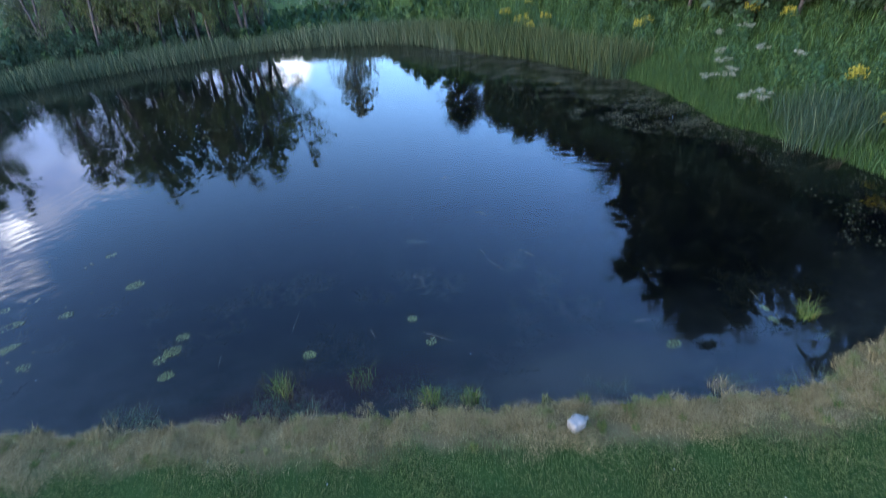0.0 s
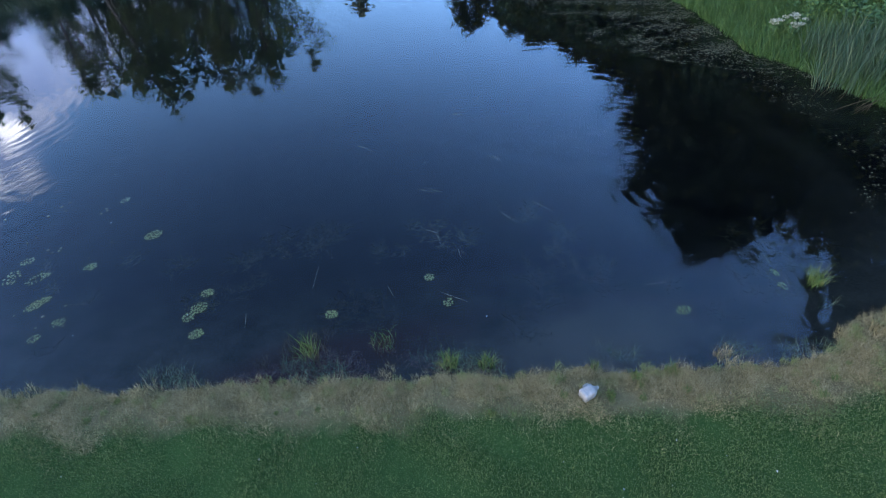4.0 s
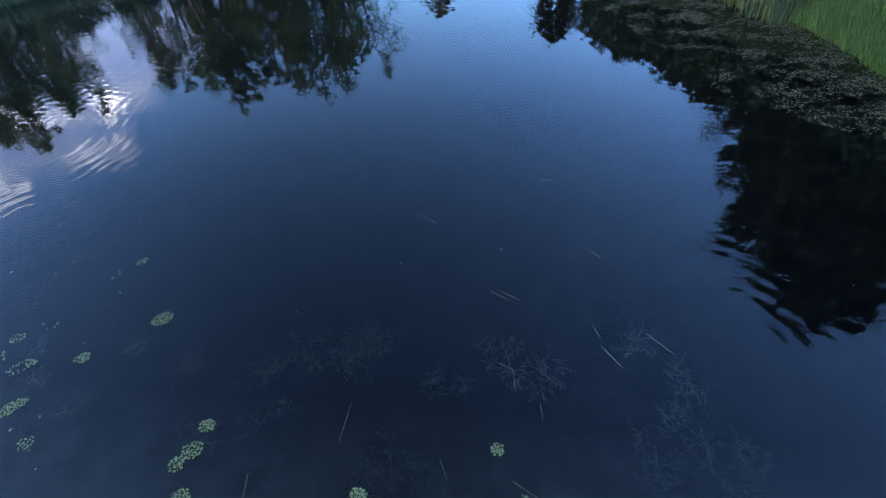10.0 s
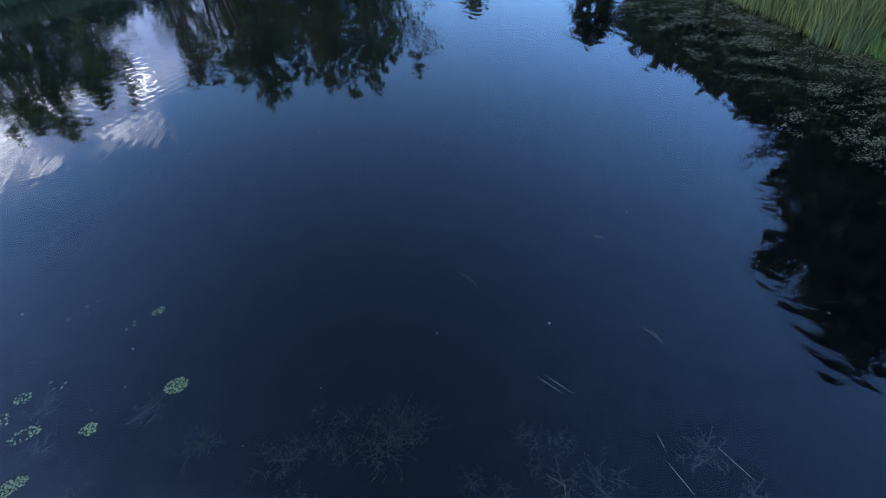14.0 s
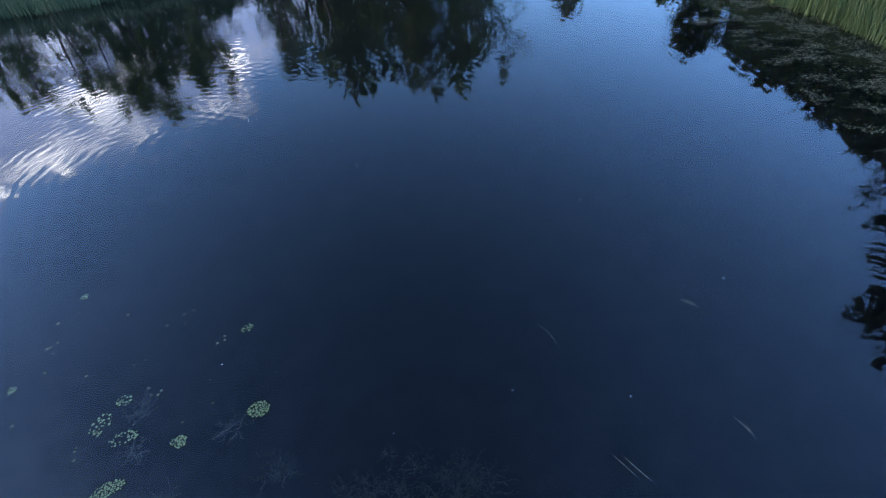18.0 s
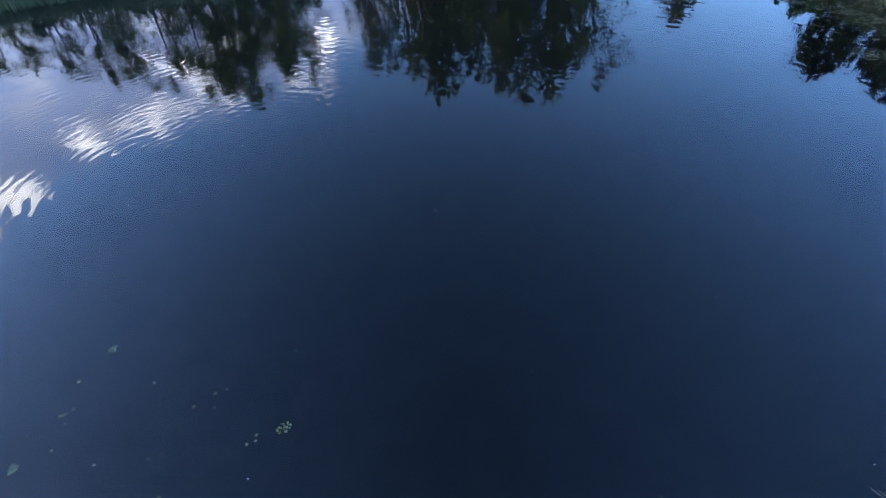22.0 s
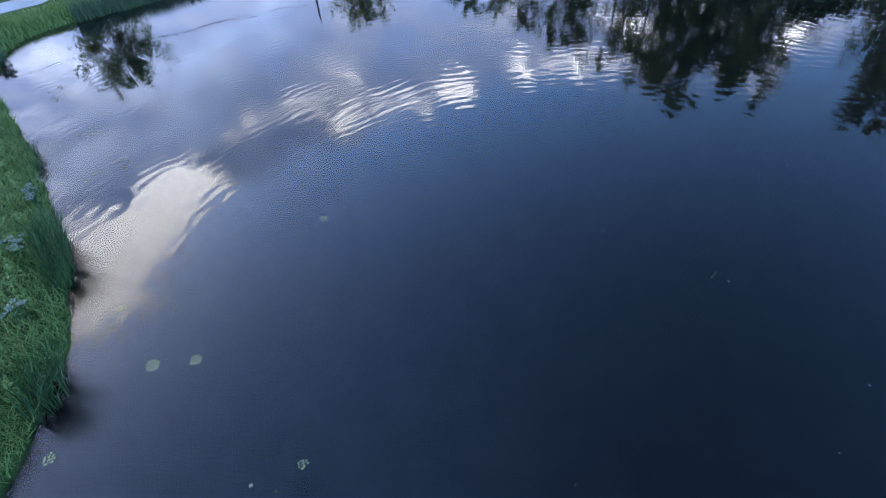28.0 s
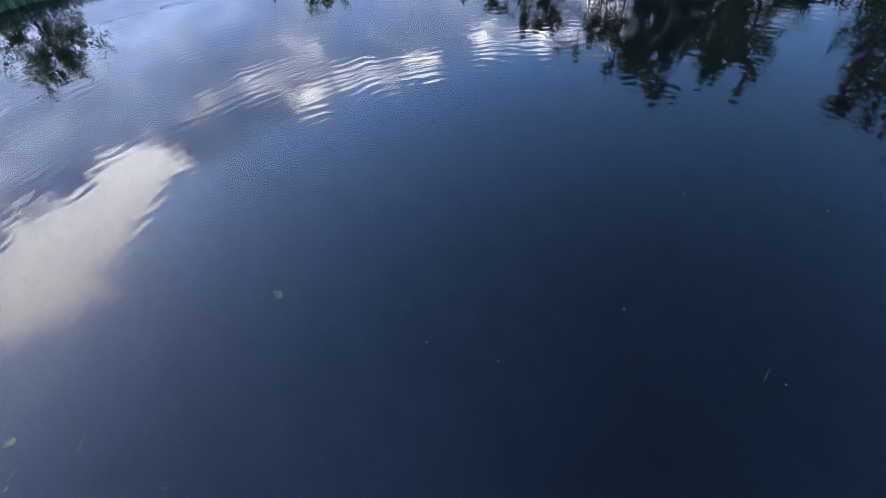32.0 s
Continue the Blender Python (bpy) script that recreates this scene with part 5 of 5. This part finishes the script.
# brown litter and dead stalks at the waterline
lx, ly, ls = scatter(2400, (-5.5, 2.0, -0.6, 2.0), lambda x, y, s: (s < 0.10) & (s > -0.75 * np.exp(-((x + 1.0) / 1.6) ** 2) - 0.08) & (patchy(x, y, 2.3) > -0.5), pr)
v_, f_ = blades(lx, ly, np.maximum(ground_height(lx, ly, ls), -0.05), pr.uniform(0.02, 0.05, len(lx)), pr.uniform(0.004, 0.008, len(lx)), pr.uniform(1.5, 6.0, len(lx)), pr)
v_[:, 2] = np.clip(v_[:, 2], -0.05, 0.07)
tagged(new("reed_litter", mesh_of("reed_litter", v_, f_, "wrack")), "reddish-brown dead reed litter at the waterline", "litter", kind="stuff")
lx, ly, ls = scatter(170, (-6.5, 4.5, -2.6, 3.0), lambda x, y, s: (s < 0.05) & (s > -1.1), pr)
for k in range(len(lx)):
    L_, tilt = pr.uniform(0.12, 0.42), pr.uniform(0.0, 0.5)
    v0, f0 = tube([(0, 0, -0.03), (L_ * 0.5, pr.uniform(-0.03, 0.03), L_ * 0.5 * tilt), (L_, pr.uniform(-0.05, 0.05), L_ * tilt * 0.8)], [0.003, 0.0028, 0.0014], 4)
    ob = new("dead_stalk", mesh_of("dead_stalk", v0, f0, "weed_stem", True))
    ob.matrix_basis = pose(lx[k], ly[k], min(0.0, float(ls[k])), 0, 0, pr.uniform(0, 360))
    tagged(ob, "broken brown reed stalk lying in the shallows", "stalk", "dead reed stalks")

# grass standing in the shallows
wg = [tuft_mesh(15, 60, 0.6, 0.2, "tuft_blade", 0.009), tuft_mesh(16, 34, 0.5, 0.24, "tuft_blade", 0.008), tuft_mesh(17, 40, 0.42, 0.26, "weed_stem", 0.007)]
for k, (x, y, w_, sz) in enumerate([(-1.71, 0.66, 0, 1.0), (-1.62, 0.85, 2, 0.8), (-2.03, 0.88, 2, 0.8), (-0.31, 0.4, 1, 1.0), (-0.31, 0.18, 2, 0.8), (-1.31, 0.92, 2, 0.6), (-2.55, 0.67, 2, 0.6), (7.82, -1.16, 0, 0.8), (-1.54, 0.49, 2, 0.9), (7.77, -1.19, 0, 0.9)]):
    ob = new("water_grass", wg[w_])
    ob.matrix_basis = pose(x, y, -0.06, 0, 0, 50 * k) @ Matrix.Scale(sz, 4)
    tagged(ob, ("green" if w_ < 2 else "withered brown") + " grass clump standing in the shallow water", "grass tuft", "grass in the shallows")

# dead cattail stalks fallen over the water
for k in range(14):
    an, L_ = radians(205 + 14 * pr.normal()), pr.uniform(0.8, 1.7)
    d_ = Vector((math.cos(an), math.sin(an), 0))
    v0, f0 = tube([(0, 0, 0.16), tuple(d_ * L_ * 0.5 + Vector((0, 0, 0.10))), tuple(d_ * L_ + Vector((0, 0, 0.012)))], [0.011, 0.009, 0.004], 5)
    ob = new("fallen_stalk", mesh_of("fallen_stalk", v0, f0, "weed_stem", True))
    ob.matrix_basis = pose(15.1 + pr.normal() * 0.25, 4.3 + pr.normal() * 0.55, -0.03)
    tagged(ob, "dead tan cattail stalk fallen over the water", "stalk", "fallen cattail stalks")

# floating straws, feathers and flecks
def straw(x, y, turn, length, bend, mat="straw"):
    pts = [((u - 0.5) * length, bend * 4 * u * (1 - u), 0.006) for u in np.linspace(0, 1, 6)]
    v0, f0 = tube(pts, [0.0010, 0.0021, 0.0023, 0.0020, 0.0016, 0.0008], 5)
    ob = new("floating_straw", mesh_of("straw", v0, f0, mat, True))
    ob.matrix_basis = pose(x, y, 0.0, 0, 0, turn)
    tagged(ob, "thin pale reed straw floating on the water", "straw", "floating straws")


straw(0.64, 7.71, -56, 0.66, 0.06)
straw(3.89, 5.62, -63, 0.48, 0.03)
straw(3.74, 8.61, -43, 0.28, 0.0)
straw(1.73, 4.85, -48, 0.48, 0.0)
straw(1.92, 4.81, -48, 0.53, 0.0)
straw(3.2, 3.57, -85, 0.31, 0.0)
straw(3.25, 2.97, -71, 0.55, 0.0)
straw(4.15, 3.07, -64, 0.61, 0.0)
straw(-2.86, 1.9, -94, 0.41, 0.0)
straw(-1.36, 2.66, 73, 0.73, 0.0)
straw(1.25, 0.99, -47, 0.66, 0.0)
straw(1.43, 3.17, -42, 0.34, 0.0)
straw(1.5, 2.9, -98, 0.52, 0.0)
straw(5.05, -0.14, -11, 0.42, 0.0)
straw(0.09, 1.59, -81, 0.36, 0.0)
straw(1.77, 2.19, -98, 0.32, 0.0)
straw(3.84, 8.6, -46, 0.29, 0.0)
straw(3.97, 5.59, -78, 0.31, 0.0)
straw(7.45, -0.34, -107, 0.38, 0.0)
straw(7.33, -0.99, -114, 0.29, 0.0)
straw(-4.89, 14.76, -53, 0.22, 0.0)
straw(-16.33, 6.44, 135, 0.22, 0.0)
straw(-16.21, 7.52, 150, 0.39, 0.0)
straw(-9.93, 18.34, 106, 0.34, 0.0)
fx, fy, fs_ = scatter(110, (-22, 14, 0, 26), lambda x, y, s: s < -0.4, pr)
v_, f_ = cards(np.stack([fx, fy, np.full(len(fx), 0.012)], 1), pr.uniform(0.014, 0.036, len(fx)), pr, 0.0, 1.6)
v_ = np.asarray(v_)
v_[:, 2] = 0.008 + np.abs(v_[:, 2] - 0.012) * 0.25
tagged(new("floating_flecks", mesh_of("floating_flecks", v_, f_, "fleck")), "small white down feathers and flecks on the water", "flecks", kind="stuff")
fx, fy, fs_ = scatter(26, (-8, 9, -5, 0), lambda x, y, s: (s > 0.4) & (s < 4.2), pr)
v_, f_ = cards(np.stack([fx, fy, ground_height(fx, fy, fs_) + 0.05], 1), pr.uniform(0.014, 0.03, len(fx)), pr, 0.0, 1.4)
tagged(new("down_flecks", mesh_of("down_flecks", v_, f_, "fleck")), "small white down feathers caught in the grass", "flecks", kind="stuff")
